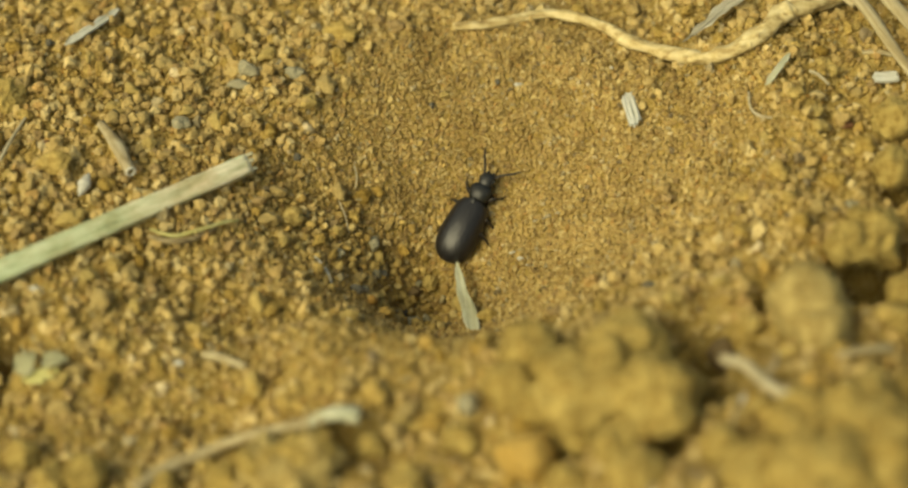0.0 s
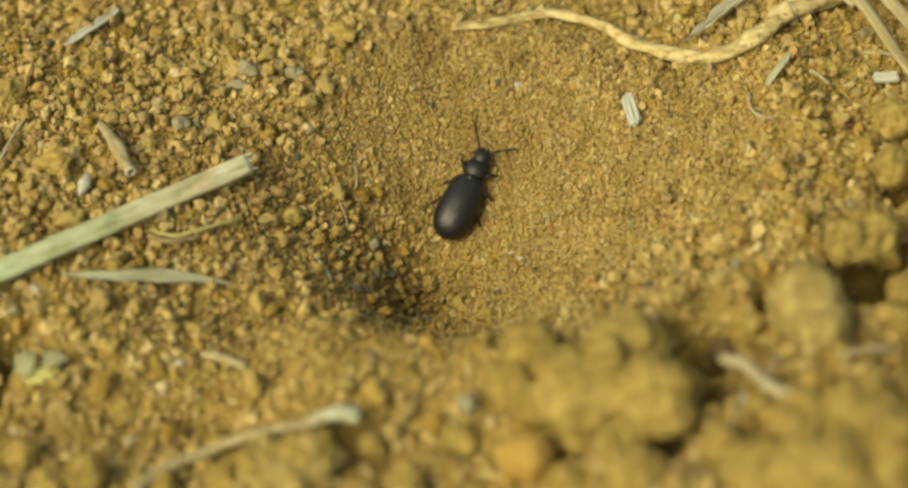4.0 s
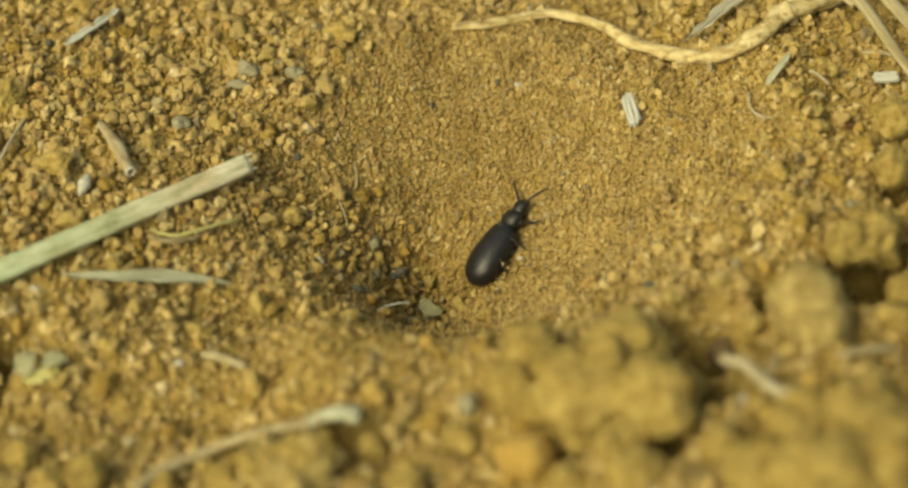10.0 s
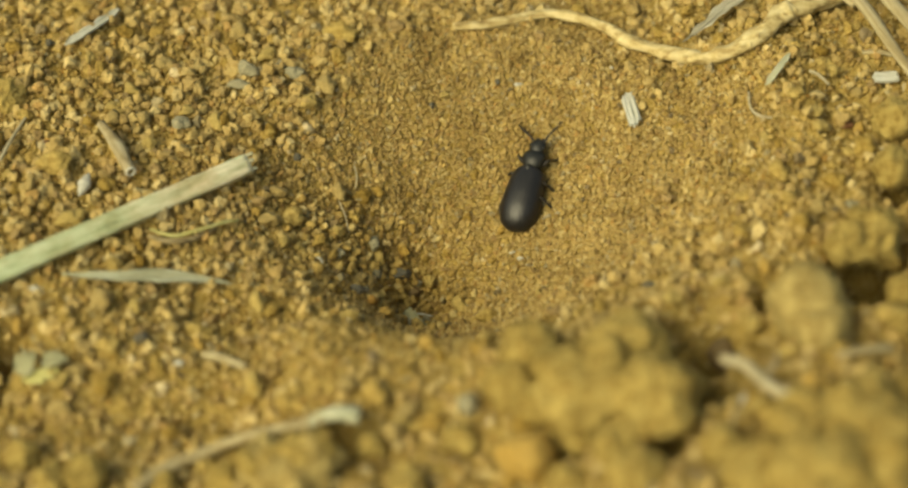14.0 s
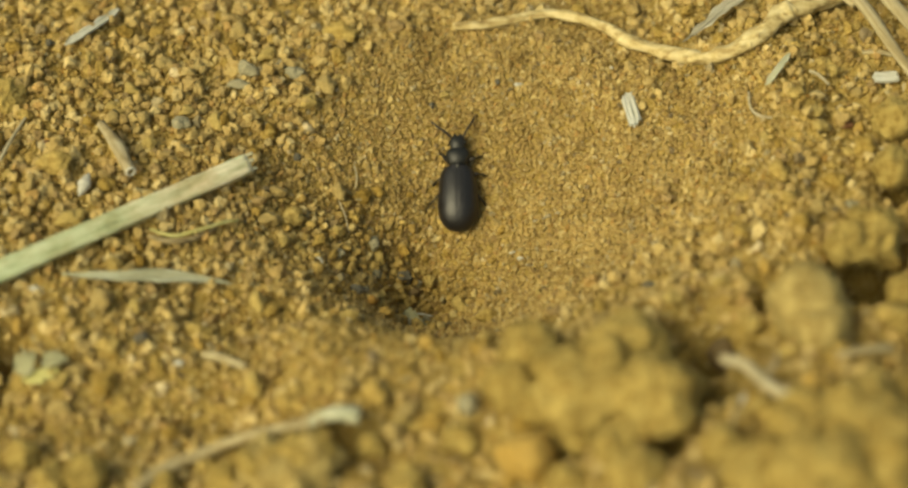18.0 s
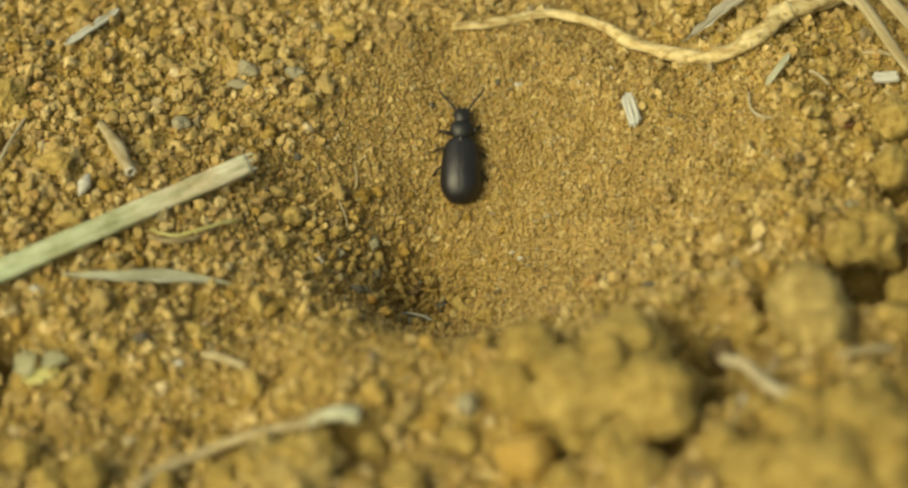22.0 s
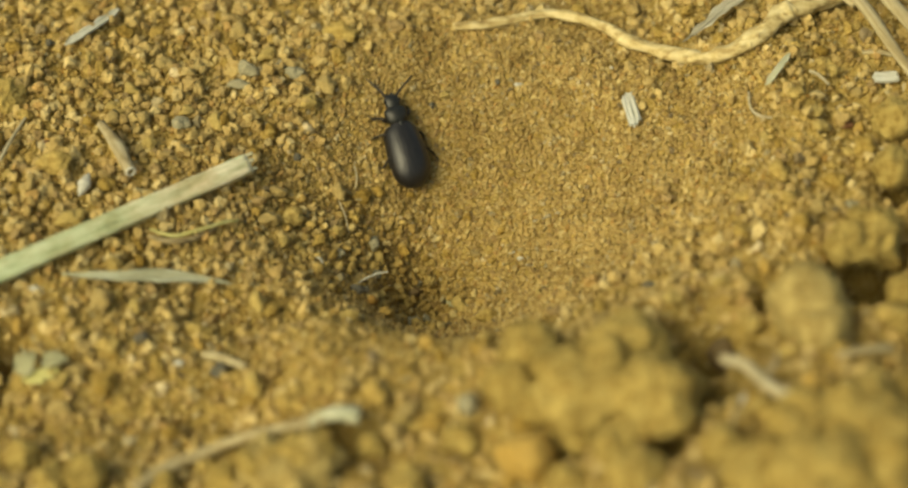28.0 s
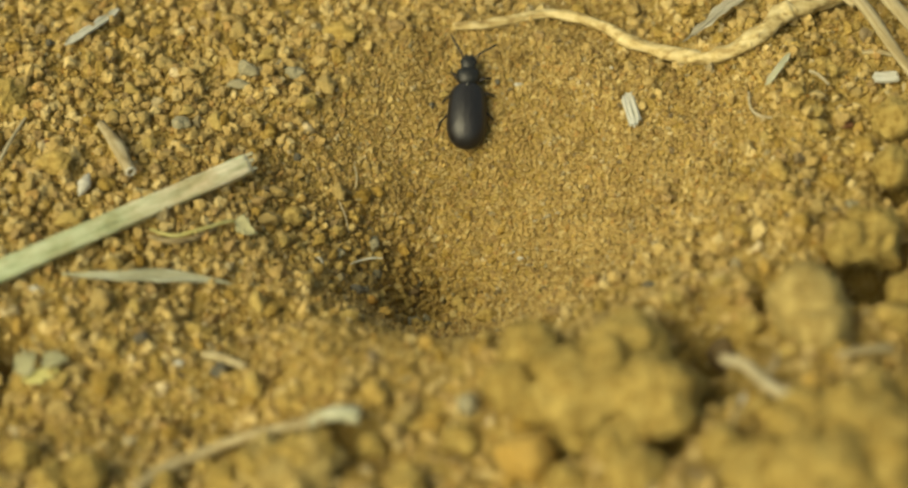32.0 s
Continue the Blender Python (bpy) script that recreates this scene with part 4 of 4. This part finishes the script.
def antenna_bm(side):
    bm = tube_bm([(0, 0, 0), (side * 0.40, 0.65, 0.15), (side * 0.95, 1.35, 0.15), (side * 1.35, 2.0, 0.0)], [0.10, 0.09, 0.09, 0.06], 8, 12, 1.0, 0.0, 1, 0.35)
    return bm


HIPS = []


def build_beetle():
    beetle = empty("beetle")
    part("abdomen", ellipsoid_bm(0, -1.3, 0.95, 1.62, 2.75, 0.62), CUTICLE, beetle, "flat black underside")
    for side in (-1, 1):
        part("wing_case", elytron_bm(side), ELYTRA, beetle, "satin black wing case with fine grooves")
    squared = lambda y, p: ((1 - min(abs(y), 0.995) ** p) / (1 - min(abs(y), 0.995) ** 2)) ** 0.5
    part("pronotum", ellipsoid_bm(0, 2.20, 1.16, 0.97, 0.92, 0.68, 4, lambda y, z: squared(y, 3.4) * (1.0 + 0.13 * y - 0.05 * y * y)), CUTICLE, beetle, "narrow matt black shield behind the head")
    part("thorax", ellipsoid_bm(0, 2.0, 1.05, 0.74, 1.75, 0.60, 3), CUTICLE, beetle)
    head_part = part("head", ellipsoid_bm(0, 3.38, 1.10, 0.66, 0.78, 0.50, 4, lambda y, z: squared(y, 3.6) * (1.0 + 0.05 * y)), CUTICLE, beetle, "small black head")
    for side in (-1, 1):
        part("eye", ellipsoid_bm(side * 0.62, 3.55, 1.20, 0.13, 0.20, 0.17, 2), EYE_GLOSS, head_part, "tiny glossy eye")
        part("mandible", tube_bm([(side * 0.30, 4.0, 1.0), (side * 0.30, 4.2, 0.98), (side * 0.10, 4.3, 0.96)], [0.12, 0.10, 0.05], 8, 5), CUTICLE, head_part)
    part("scutellum", ellipsoid_bm(0, 1.30, 1.93, 0.20, 0.26, 0.10, 3), CUTICLE, beetle, "tiny shield between the wing cases")
    feelers = []
    for side in (-1, 1):
        f = part("antenna", antenna_bm(side), LIMB, beetle, "thin dark beaded antenna")
        f.matrix_basis = pose(side * 0.45 * MM, 3.9 * MM, 1.15 * MM)
        feelers.append((f, side))
    for pair, (y, reach, lean) in enumerate(((1.9, 0.50, 0.45), (0.6, 0.80, -0.10), (-0.7, 0.82, -0.60))):
        for side in (-1, 1):
            leg = part("leg", leg_bm("thigh", side, reach, lean), LIMB, beetle, "thin dark brown jointed leg")
            part("shin", leg_bm("shin", side, reach, lean), LIMB, leg)
            part("foot", leg_bm("foot", side, reach, lean), LIMB, leg)
            hip = (side * 0.75, y, 0.82)
            leg.matrix_basis = pose(hip[0] * MM, hip[1] * MM, hip[2] * MM)
            HIPS.append((leg, hip, side, pair))
    tagged(beetle, "black ground-dwelling beetle climbing the sandy pit slope", "beetle")
    return beetle, feelers


beetle, FEELERS = build_beetle()


# ---- what the pit's digger throws about ----
long_leaf = mesh_object("long_dry_leaf", blade_bm(13.2, 1.3, 0.10, 0.35, 0.12, 0.42, 0.60, 0.10, 4, 34, 6, 0.2), LEAF)
tagged(long_leaf, "long narrow pale green dry leaf blade", "leaf")
flake = mesh_object("leaf_flake", blade_bm(2.2, 1.75, 0.12, 0.2, 0.12, 0.75, 0.3, 0.25, 7, 18, 6, 0.16), FLAKE)
tagged(flake, "small ragged pale green leaf flake", "flake")
flung_twig = mesh_object("twig", tube_bm([(0, 0, 0), (1.0, 0.14, 0.05), (2.0, 0.10, 0.08), (2.8, -0.05, 0)], [0.05, 0.10, 0.11, 0.06], 8, 8, 0.8, 0.2), CHIP)
tagged(flung_twig, "tiny thin pale bent twig", "twig")
dark_stone = pebble(0, 0, 1.5, SLATE, 1.1, 0.8, name="dark_pebble", label="dark slate-grey pebble thrown out of the pit", kind=3)
small_dark_stone = pebble(0, 0.5, 1.3, SLATE, 1.0, 0.8, name="dark_pebble", label="small dark pebble thrown out of the pit", kind=5)
yellow_crumb = pebble(0, 1, 1.25, YELLOW, 1.0, 0.8, name="pebble", label="pale yellow crumb thrown out of the pit", kind=4)


def seat(t, x, y, heading, lift=0.0, pitch=None, roll=0.0):
    """The beetle standing on the soil at x, y with its head turned heading degrees counter-clockwise from straight ahead."""
    a = math.radians(heading)
    fx, fy = -math.sin(a), math.cos(a)
    z = lambda u, v: float(smooth_ground(u, v))
    fore = Vector((fx * 6, fy * 6, z(x + fx * 3, y + fy * 3) - z(x - fx * 3, y - fy * 3)))
    over = Vector((fy * 4, -fx * 4, z(x + fy * 2, y - fx * 2) - z(x - fy * 2, y + fx * 2)))
    if pitch is not None:
        fore = Vector((fx, fy, math.tan(math.radians(pitch))))
    fore.normalize()
    normal = over.cross(fore).normalized()
    over = fore.cross(normal)
    m = Matrix((over, fore, normal)).transposed().to_4x4()
    mid = (z(x, y) + z(x + fx * 3, y + fy * 3) + z(x - fx * 3, y - fy * 3)) / 3
    return (t, Matrix.Translation(Vector((x, y, max(mid, z(x, y) - 0.2) + 0.15 + lift)) * MM) @ m @ pose(0, 0, 0, 0, roll, 0))


def rest(t, x, y, lift=0.3, rx=0.0, ry=0.0, rz=0.0):
    return (t, pose(x * MM, y * MM, (float(smooth_ground(x, y)) + lift) * MM, rx, ry, rz))


def lay(t, a, b, roll=0.0):
    return (t, between(None, a, b, roll))


def throw(t, start, end, top, rng, steps=4, sink=0.0):
    """Rows of one flight: from start to end (x, y in millimetres) over the height top."""
    rows = []
    air = 0.10 + 0.02 * top ** 0.5
    z0, z1 = float(smooth_ground(*start)) - 0.5 - 1.5 * sink, float(smooth_ground(*end)) + 0.1 - sink
    for i in range(steps + 1):
        u = i / steps
        x, y = start[0] + (end[0] - start[0]) * u, start[1] + (end[1] - start[1]) * u
        rows.append((t + air * u, pose(x * MM, y * MM, (z0 + (z1 - z0) * u + top * 4 * u * (1 - u)) * MM, 70 * u, 40 * u, 30 * u)))
    return rows


def puff_mesh(seed):
    """A loose puff of sand grains that fly together."""
    rng = np.random.default_rng(seed)
    v, f = grain_shapes(1, 3)[seed % 3]
    n = 70
    mid = rng.normal(size=(n, 3)) * np.array([1.0, 0.7, 0.6])
    pts = np.einsum("nij,nvj->nvi", random_turns(rng, n), v[None] * rng.uniform(0.10, 0.26, (n, 1, 1))) + mid[:, None, :]
    faces = (f[None] + (np.arange(n) * len(v))[:, None, None]).reshape(-1, 3)
    ob = fast_mesh("sand_puff", pts.reshape(-1, 3) * MM, faces, GRAINS)
    me = ob.data
    me.shade_flat()
    bpy.data.objects.remove(ob)
    return me


def flung_sand():
    """Sand thrown up from the pit's bottom, in single grains and in puffs."""
    rng = random.Random(9)
    puffs = [puff_mesh(s) for s in range(5)]
    for burst, count, clouds in ((2.33, 45, 14), (5.74, 30, 8), (5.93, 40, 12), (19.04, 20, 6), (27.74, 25, 7), (28.04, 45, 14)):
        for k in range(count + clouds):
            cloud = k >= count
            if cloud:
                grain = new("sand_puff", puffs[k % 5])
                tagged(grain, "puff of loose ochre sand tossed up from the pit", "sand", "flung puffs of sand")
            else:
                size = rng.uniform(0.35, 1.0)
                grain = new("sand_grain", stone_mesh(k % 9, CRUMB if k % 4 else TAN, 2 + (k % 2), 0.34, 0.1))
                grain.scale = (size * 0.5 * MM,) * 3
                tagged(grain, "loose ochre sand grain tossed up from the pit", "sand grain", "flung sand grains")
            start = (rng.uniform(-2.2, 2.2), rng.uniform(-2.0, 2.2))
            turn, far = rng.uniform(0.2, 3.5), rng.uniform(3, 14) * (0.6 if cloud else 1.0)
            end = (start[0] + far * math.cos(turn), start[1] + far * 0.8 * math.sin(turn))
            flight = throw(burst + rng.uniform(0, 0.035), start, end, rng.uniform(3, 9), rng, sink=1.6 if cloud else 0.0)
            t0, t1 = flight[0][0], flight[-1][0]
            walk(grain, [(0.0, flight[0][1]), (t0 - 0.1, flight[0][1])] + flight + [(t1 + 0.1, flight[-1][1]), (32.0, flight[-1][1])])


def motions():
    rows = [
        seat(0.0, 3.04, 7.27, -33.5), seat(0.2, 3.09, 7.29, -30.9), seat(0.4, 2.89, 7.32, -23.9), seat(0.6, 3.04, 7.61, -17.8), seat(0.8, 3.09, 8.18, -9.3), seat(1.0, 3.02, 8.5, -4.1),
        seat(1.2, 2.21, 8.67, 5.8), seat(1.4, 1.7, 8.99, 11.4), seat(1.6, 1.36, 9.13, 6.3), seat(1.8, 1.5, 9.48, 2.3), seat(2.0, 0.96, 9.99, 0.1), seat(2.2, 0.96, 10.15, 0.1),
        seat(2.4, 0.96, 10.53, -3.2), seat(2.6, 1.16, 10.07, -7.9), seat(2.8, 0.92, 10.1, -9.6), seat(3.2, 1.72, 9.99, -18), seat(3.5, 2.04, 9.95, -21.1),
        seat(4.2, 2.92, 8.37, -34.2), seat(4.9, 3.4, 6.02, -51.4), seat(5.4, 3.49, 3.68, -70.2), seat(5.5, 3.54, 3.65, -70.7), seat(5.65, 4.12, 3.94, -44.6),
        seat(5.76, 4.4, 4.4, -25, 4.2, -22, 15), seat(5.84, 4.2, 4.2, -20, 4.2, -25, 10), seat(5.9, 2.04, 3.97, -7.8, 0.3), seat(5.97, -0.25, 7.1, -175.5, 3.0, -52), seat(6.03, -0.39, 6.2, -177.6, 2.2, -45), seat(6.1, -0.13, 1.36, 170, 4.01, 20, 0), seat(6.2, 0.02, 1.06, 172, 3.72, 20, 0), seat(6.4, 0.44, 0.83, 171, 3.25, 22, 0),
        seat(6.7, 1.65, 0.20, 172, 1.94, 18, -15), seat(6.8, 1.50, 0.56, 175, 1.78, 6, -38), seat(7, 1.69, 0.62, 177, 1.64, 3, -42), seat(7.2, 2.40, 0.16, 178, 1.65, 18, -18), seat(7.5, 2.51, -0.28, 179, 1.76, 26, -5), seat(7.8, 2.97, -0.35, -177, 1.56, 28, 0), seat(8, 3.36, -0.40, -174, 1.39, 28, 4), seat(8.1, 3.37, -0.03, -160, 1.04, 22, -6), seat(8.2, 3.24, 0.45, -145, 0.68, 14, -14),
        seat(8.3, 3.5, 0.73, -132.7, 0.0, 6, -25), seat(8.5, 3.62, 0.97, -121.4, 0.0, 0, -35), seat(8.7, 4.03, 1.18, -113.3, 0.0, None, -32), seat(8.9, 4.58, 2.16, -76.7, 0.0, None, -25), seat(9.0, 4.73, 2.23, -63.9, 0.0, None, -25),
        seat(9.2, 5.74, 2.99, -52.6, 0.0, None, -20), seat(9.4, 6.25, 3.42, -39.8, 0.0, None, -20), seat(9.7, 5.51, 4.37, -23.7, 0.0, None, -20), seat(10.0, 6.02, 4.14, -38.4, 0.0, None, -20), seat(10.4, 6.6, 4.65, -38.3, 0.0, None, -20), seat(10.8, 7.13, 5.04, -39.4, 0.0, None, -20),
        seat(11.2, 6.03, 5.83, -25.5, 0.0, None, -20), seat(11.4, 6.42, 5.67, -36.9, 0.0, None, -20), seat(11.6, 6.71, 5.97, -38.3, 0.0, None, -20), seat(11.8, 7.61, 6.75, -37.6, 0.0, None, -20), seat(12.0, 7.9, 7, -37.2, 0.0, None, -20), seat(12.4, 7.71, 7.26, -32.3, 0.0, None, -20),
        seat(13.0, 7.64, 7.4, -26, 0.0, None, -20), seat(13.6, 7.65, 8.01, -23, 0.0, None, -20), seat(14.0, 8.09, 8.48, -19.1), seat(14.3, 6.74, 8.7, 2), seat(14.5, 6.45, 8.76, 2.8), seat(15.5, 5.4, 8.73, -2.7),
        seat(16.5, 4.36, 8.71, -8.2), seat(16.8, 3.58, 8.85, -5.1), seat(17.2, 3.33, 8.66, -7.5), seat(17.6, 2.73, 9.18, -5.8), seat(18.0, 2.04, 9.75, 0.8), seat(18.3, 1.16, 10.18, 2.5),
        seat(18.6, 0.87, 10.34, 0.9), seat(19.0, 1.65, 10.12, -19.3), seat(19.4, 1.72, 10.52, -15.5), seat(19.8, 1.89, 10.22, -17.3), seat(20.2, 1.99, 10.26, -14.5), seat(20.6, 1.99, 10.56, -9.6),
        seat(21.0, 1.89, 10.82, -11.4), seat(21.4, 2.14, 10.98, -10.6), seat(21.8, 2.43, 11.64, -5.6), seat(22.2, 1.9, 11.81, 3.2), seat(22.5, 1.18, 12.02, 11.4), seat(22.8, 0.2, 11.72, 27.3),
        seat(23.0, -0.58, 11.49, 30.7), seat(23.2, -0.43, 11.54, 26.4), seat(23.6, -0.75, 11.57, 21.5), seat(24.0, -1.09, 11.65, 23.7), seat(24.3, -1.29, 11.6, 15.6), seat(24.6, -1.6, 11.38, 18.9),
        seat(25.0, -1.43, 11.19, 12.6), seat(25.5, -1.24, 11.44, 9.1), seat(26.5, -1.92, 11.83, 14.4), seat(27.5, -2.66, 12.17, 19.3), seat(27.7, -2.46, 12.17, 18.7), seat(28.0, -2.88, 12.31, 20.2),
        seat(28.3, -3.05, 12.42, 15.6), seat(28.5, -2.83, 13.11, 3.2), seat(28.8, -2.79, 13.86, 2.4), seat(29.2, -2.5, 13.91, 7.2), seat(29.6, -2.43, 14.14, 8.4), seat(30.0, -2.01, 14.29, 3.2),
        seat(30.3, -1.33, 14.55, 2.3), seat(30.6, -0.27, 14.59, -15.5), seat(30.9, 0.89, 15.67, -27), seat(31.2, 1.53, 15.61, -27), seat(31.6, 2.64, 15.67, -21), seat(32.0, 2.81, 15.79, -1.9),
    ]
    walk(beetle, rows)
    # legs step while the beetle scrabbles, antennae wave
    beats = [i * 0.2 for i in range(161)]
    for leg, hip, side, pair in HIPS:
        steps = []
        for i, t in enumerate(beats):
            pace = 1.0 if t < 3.4 or 5.4 < t < 9.5 or 11.1 < t < 12.2 or 13.8 < t < 14.6 or 16.4 < t < 19.6 or 21.6 < t < 23.2 or t > 27.4 else 0.35
            swing = pace * (16 * math.sin(i * 1.7 + pair * 2.1 + (side > 0) * 3.14) + 5 * math.sin(i * 0.9 + pair))
            lift = pace * 8 * max(0.0, math.cos(i * 1.7 + pair * 2.1 + (side > 0) * 3.14))
            steps.append((t, pose(hip[0] * MM, hip[1] * MM, hip[2] * MM, 0, -side * lift, side * swing)))
        walk(leg, steps)
    for f, side in FEELERS:
        waves = []
        for i, t in enumerate(beats):
            waves.append((t, pose(side * 0.45 * MM, 3.9 * MM, 1.15 * MM, 10 * math.sin(i * 0.8 + side), 0, -side * (6 + 14 * math.sin(i * 0.67 + side * 1.4)))))
        walk(f, waves)
    # the long leaf hangs at the pit's bottom until it is flung out
    held = lay(0.0, (2.04, 4.43, -9.81), (2.97, -3.62, -10.14), 10)
    landed = (-28.56, -8.38, 0.41), (-16.09, -7.09, -2.26)
    walk(long_leaf, [held, lay(0.7, (2.04, 4.43, -9.81), (2.97, -3.62, -10.14), 10), lay(0.85, (2.57, 4.33, -9.59), (3.45, -2.78, -10.32), 10), lay(1.0, (2.91, 4.49, -9.33), (9.29, 0.03, -7.63), 20),
        lay(1.2, (2.43, 4.62, -9.46), (7.62, 2.84, -8.71), 20), lay(1.4, (2.09, 4.86, -9.41), (4.26, 1.74, -10.93), 30), lay(1.55, (1.84, 5.06, -9.34), (0.57, 2.7, -13.56), 80),
        lay(2.25, (1.75, 4.91, -9.59), (0.48, 1.98, -14.22), 80), lay(2.33, (0.3, -0.18, -2.91), (0.76, -5.27, -8.36), 60), lay(2.4, (-5.18, 0.36, 0.6), (-0.61, -6.56, -6.82), 50), lay(2.47, (-19.06, -3.74, -0.86), (-7.2, -6.39, -3.7), 20),
        lay(2.55, *landed, 12), lay(2.65, *landed, 12), lay(32.0, *landed, 12)])
    walk(flake, [rest(0.0, -1.84, 0.34, -2.0, 20, 0, 10), rest(5.85, -1.84, 0.34, -2.0, 20, 0, 10), rest(6.1, -1.84, 0.34, 1.06, 40, 0, 10), rest(7.0, -1.84, 0.34, 1.06, 40, 0, 10), rest(7.9, -0.88, 1.13, 1.70, 40, 0, 10),
        rest(9.2, -0.88, 1.13, 1.70, 40, 0, 10), rest(10.0, -1.36, 0.99, 1.63, 40, 0, 10), rest(10.85, -1.36, 0.99, 1.63, 40, 0, 10), rest(11.05, -2.68, -0.63, 0.34, 30, 0, -10), rest(18.6, -2.68, -0.63, 0.34, 30, 0, -10), rest(20.0, -2.68, -0.63, -1.6, 12, 0, -10), rest(27.4, -2.68, -0.63, -1.6, 12, 0, -10),
        rest(27.9, 0.72, 2.38, 0.6, 25, 0, -5), rest(28.02, 0.72, 2.38, 0.6, 25, 0, -5), rest(28.08, -6.46, -9.33, 7.0, 60, 20, 40), rest(28.13, -12.9, -5.2, 5.0, 70, 20, 80),
        rest(28.18, -15.93, -0.93, 0.7, 20, 0, -20), rest(28.3, -15.93, -0.93, 0.7, 20, 0, -20), rest(32.0, -15.93, -0.93, 0.7, 20, 0, -20)])
    walk(flung_twig, [rest(0.0, -9.65, -0.69, 0.6, 0, 20, -55), rest(5.88, -9.65, -0.69, 0.6, 0, 20, -55), rest(6.0, -6.74, -5.95, 3.0, 0, 10, -20), rest(6.15, -4.6, -4.24, 0.7, 0, 0, 18), rest(10.9, -4.51, -4.11, 0.7, 0, 0, 18),
        rest(11.1, -2.94, 1.44, -0.9, 0, 0, 0), rest(18.6, -2.94, 1.44, -0.9, 0, 0, 0), rest(19.0, -3.53, -0.41, 0.75, 0, 0, -14), rest(22.0, -2.89, 0.09, 0.65, 0, 0, -16), rest(23.0, -2.94, 1.44, -0.9, 0, 0, -10),
        rest(27.2, -2.94, 1.68, -0.9, 0, 0, 0), rest(27.6, -6.19, -1.16, 0.7, 0, 0, 30), rest(28.05, -6.19, -1.16, 0.7, 0, 0, 30), rest(28.2, -6.9, 0.56, 0.7, 0, 0, 16), rest(28.4, -6.9, 0.56, 0.7, 0, 0, 16), rest(32.0, -6.9, 0.56, 0.7, 0, 0, 16)])
    walk(curl, [rest(0.0, -2.95, 1.71, -1.5), rest(5.88, -2.95, 1.71, -1.5), rest(5.95, -6.9, -1.48, 4.0, 30, 0, 40), rest(6.02, -9.36, -1.86, 0.75, 0, 0, 0), rest(6.2, -9.36, -1.86, 0.75), rest(32.0, -9.36, -1.86, 0.75)])
    walk(small_dark_stone, [rest(0.0, -4.58, 2.51, 0.3), rest(10.9, -3.4, 3.21, 0.3), rest(11.0, -11.13, -16.62, 7.0, 50, 30, 0), rest(11.12, -22.01, -13.79, 0.5, 80, 60, 0), rest(11.3, -22.01, -13.79, 0.5, 80, 60, 0), rest(32.0, -22.01, -13.79, 0.5, 80, 60, 0)])
    walk(dark_stone, [rest(0.0, -2.92, 1.26, -0.3), rest(5.8, -2.92, 1.26, -0.3), rest(6.1, -3.3, 3.28, 0.4), rest(12.0, -2.92, 3.39, 0.4), rest(18.0, -2.54, 3.37, 0.4, 0, 30, 0), rest(20.0, -0.84, 3.34, 0.4, 20, 60, 0),
        rest(22.0, 0.72, 2.08, 0.4, 40, 80, 0), rest(26.6, 1.21, 1.34, 0.4, 40, 80, 0), rest(26.72, -5.16, -19.86, 6.0, 60, 120, 0), rest(26.84, -16.05, -16.23, 0.6, 90, 150, 0), rest(27.3, -16.05, -16.23, 0.6, 90, 150, 0), rest(32.0, -16.05, -16.23, 0.6, 90, 150, 0)])
    walk(yellow_crumb, [rest(0.0, -0.4, 3.58, 0.4), rest(5.6, -0.4, 3.58, 0.4), rest(5.9, -2.9, 0.66, 0.3, 40, 40, 0), rest(28.0, -2.9, 0.29, 0.2, 40, 40, 0), rest(28.1, -6.02, -10.09, 6.0, 70, 70, 0),
        rest(28.22, -9.84, -4.91, 0.8, 90, 90, 0), rest(28.4, -9.84, -4.91, 0.8, 90, 90, 0), rest(32.0, -9.84, -4.91, 0.8, 90, 90, 0)])
    flung_sand()


motions()
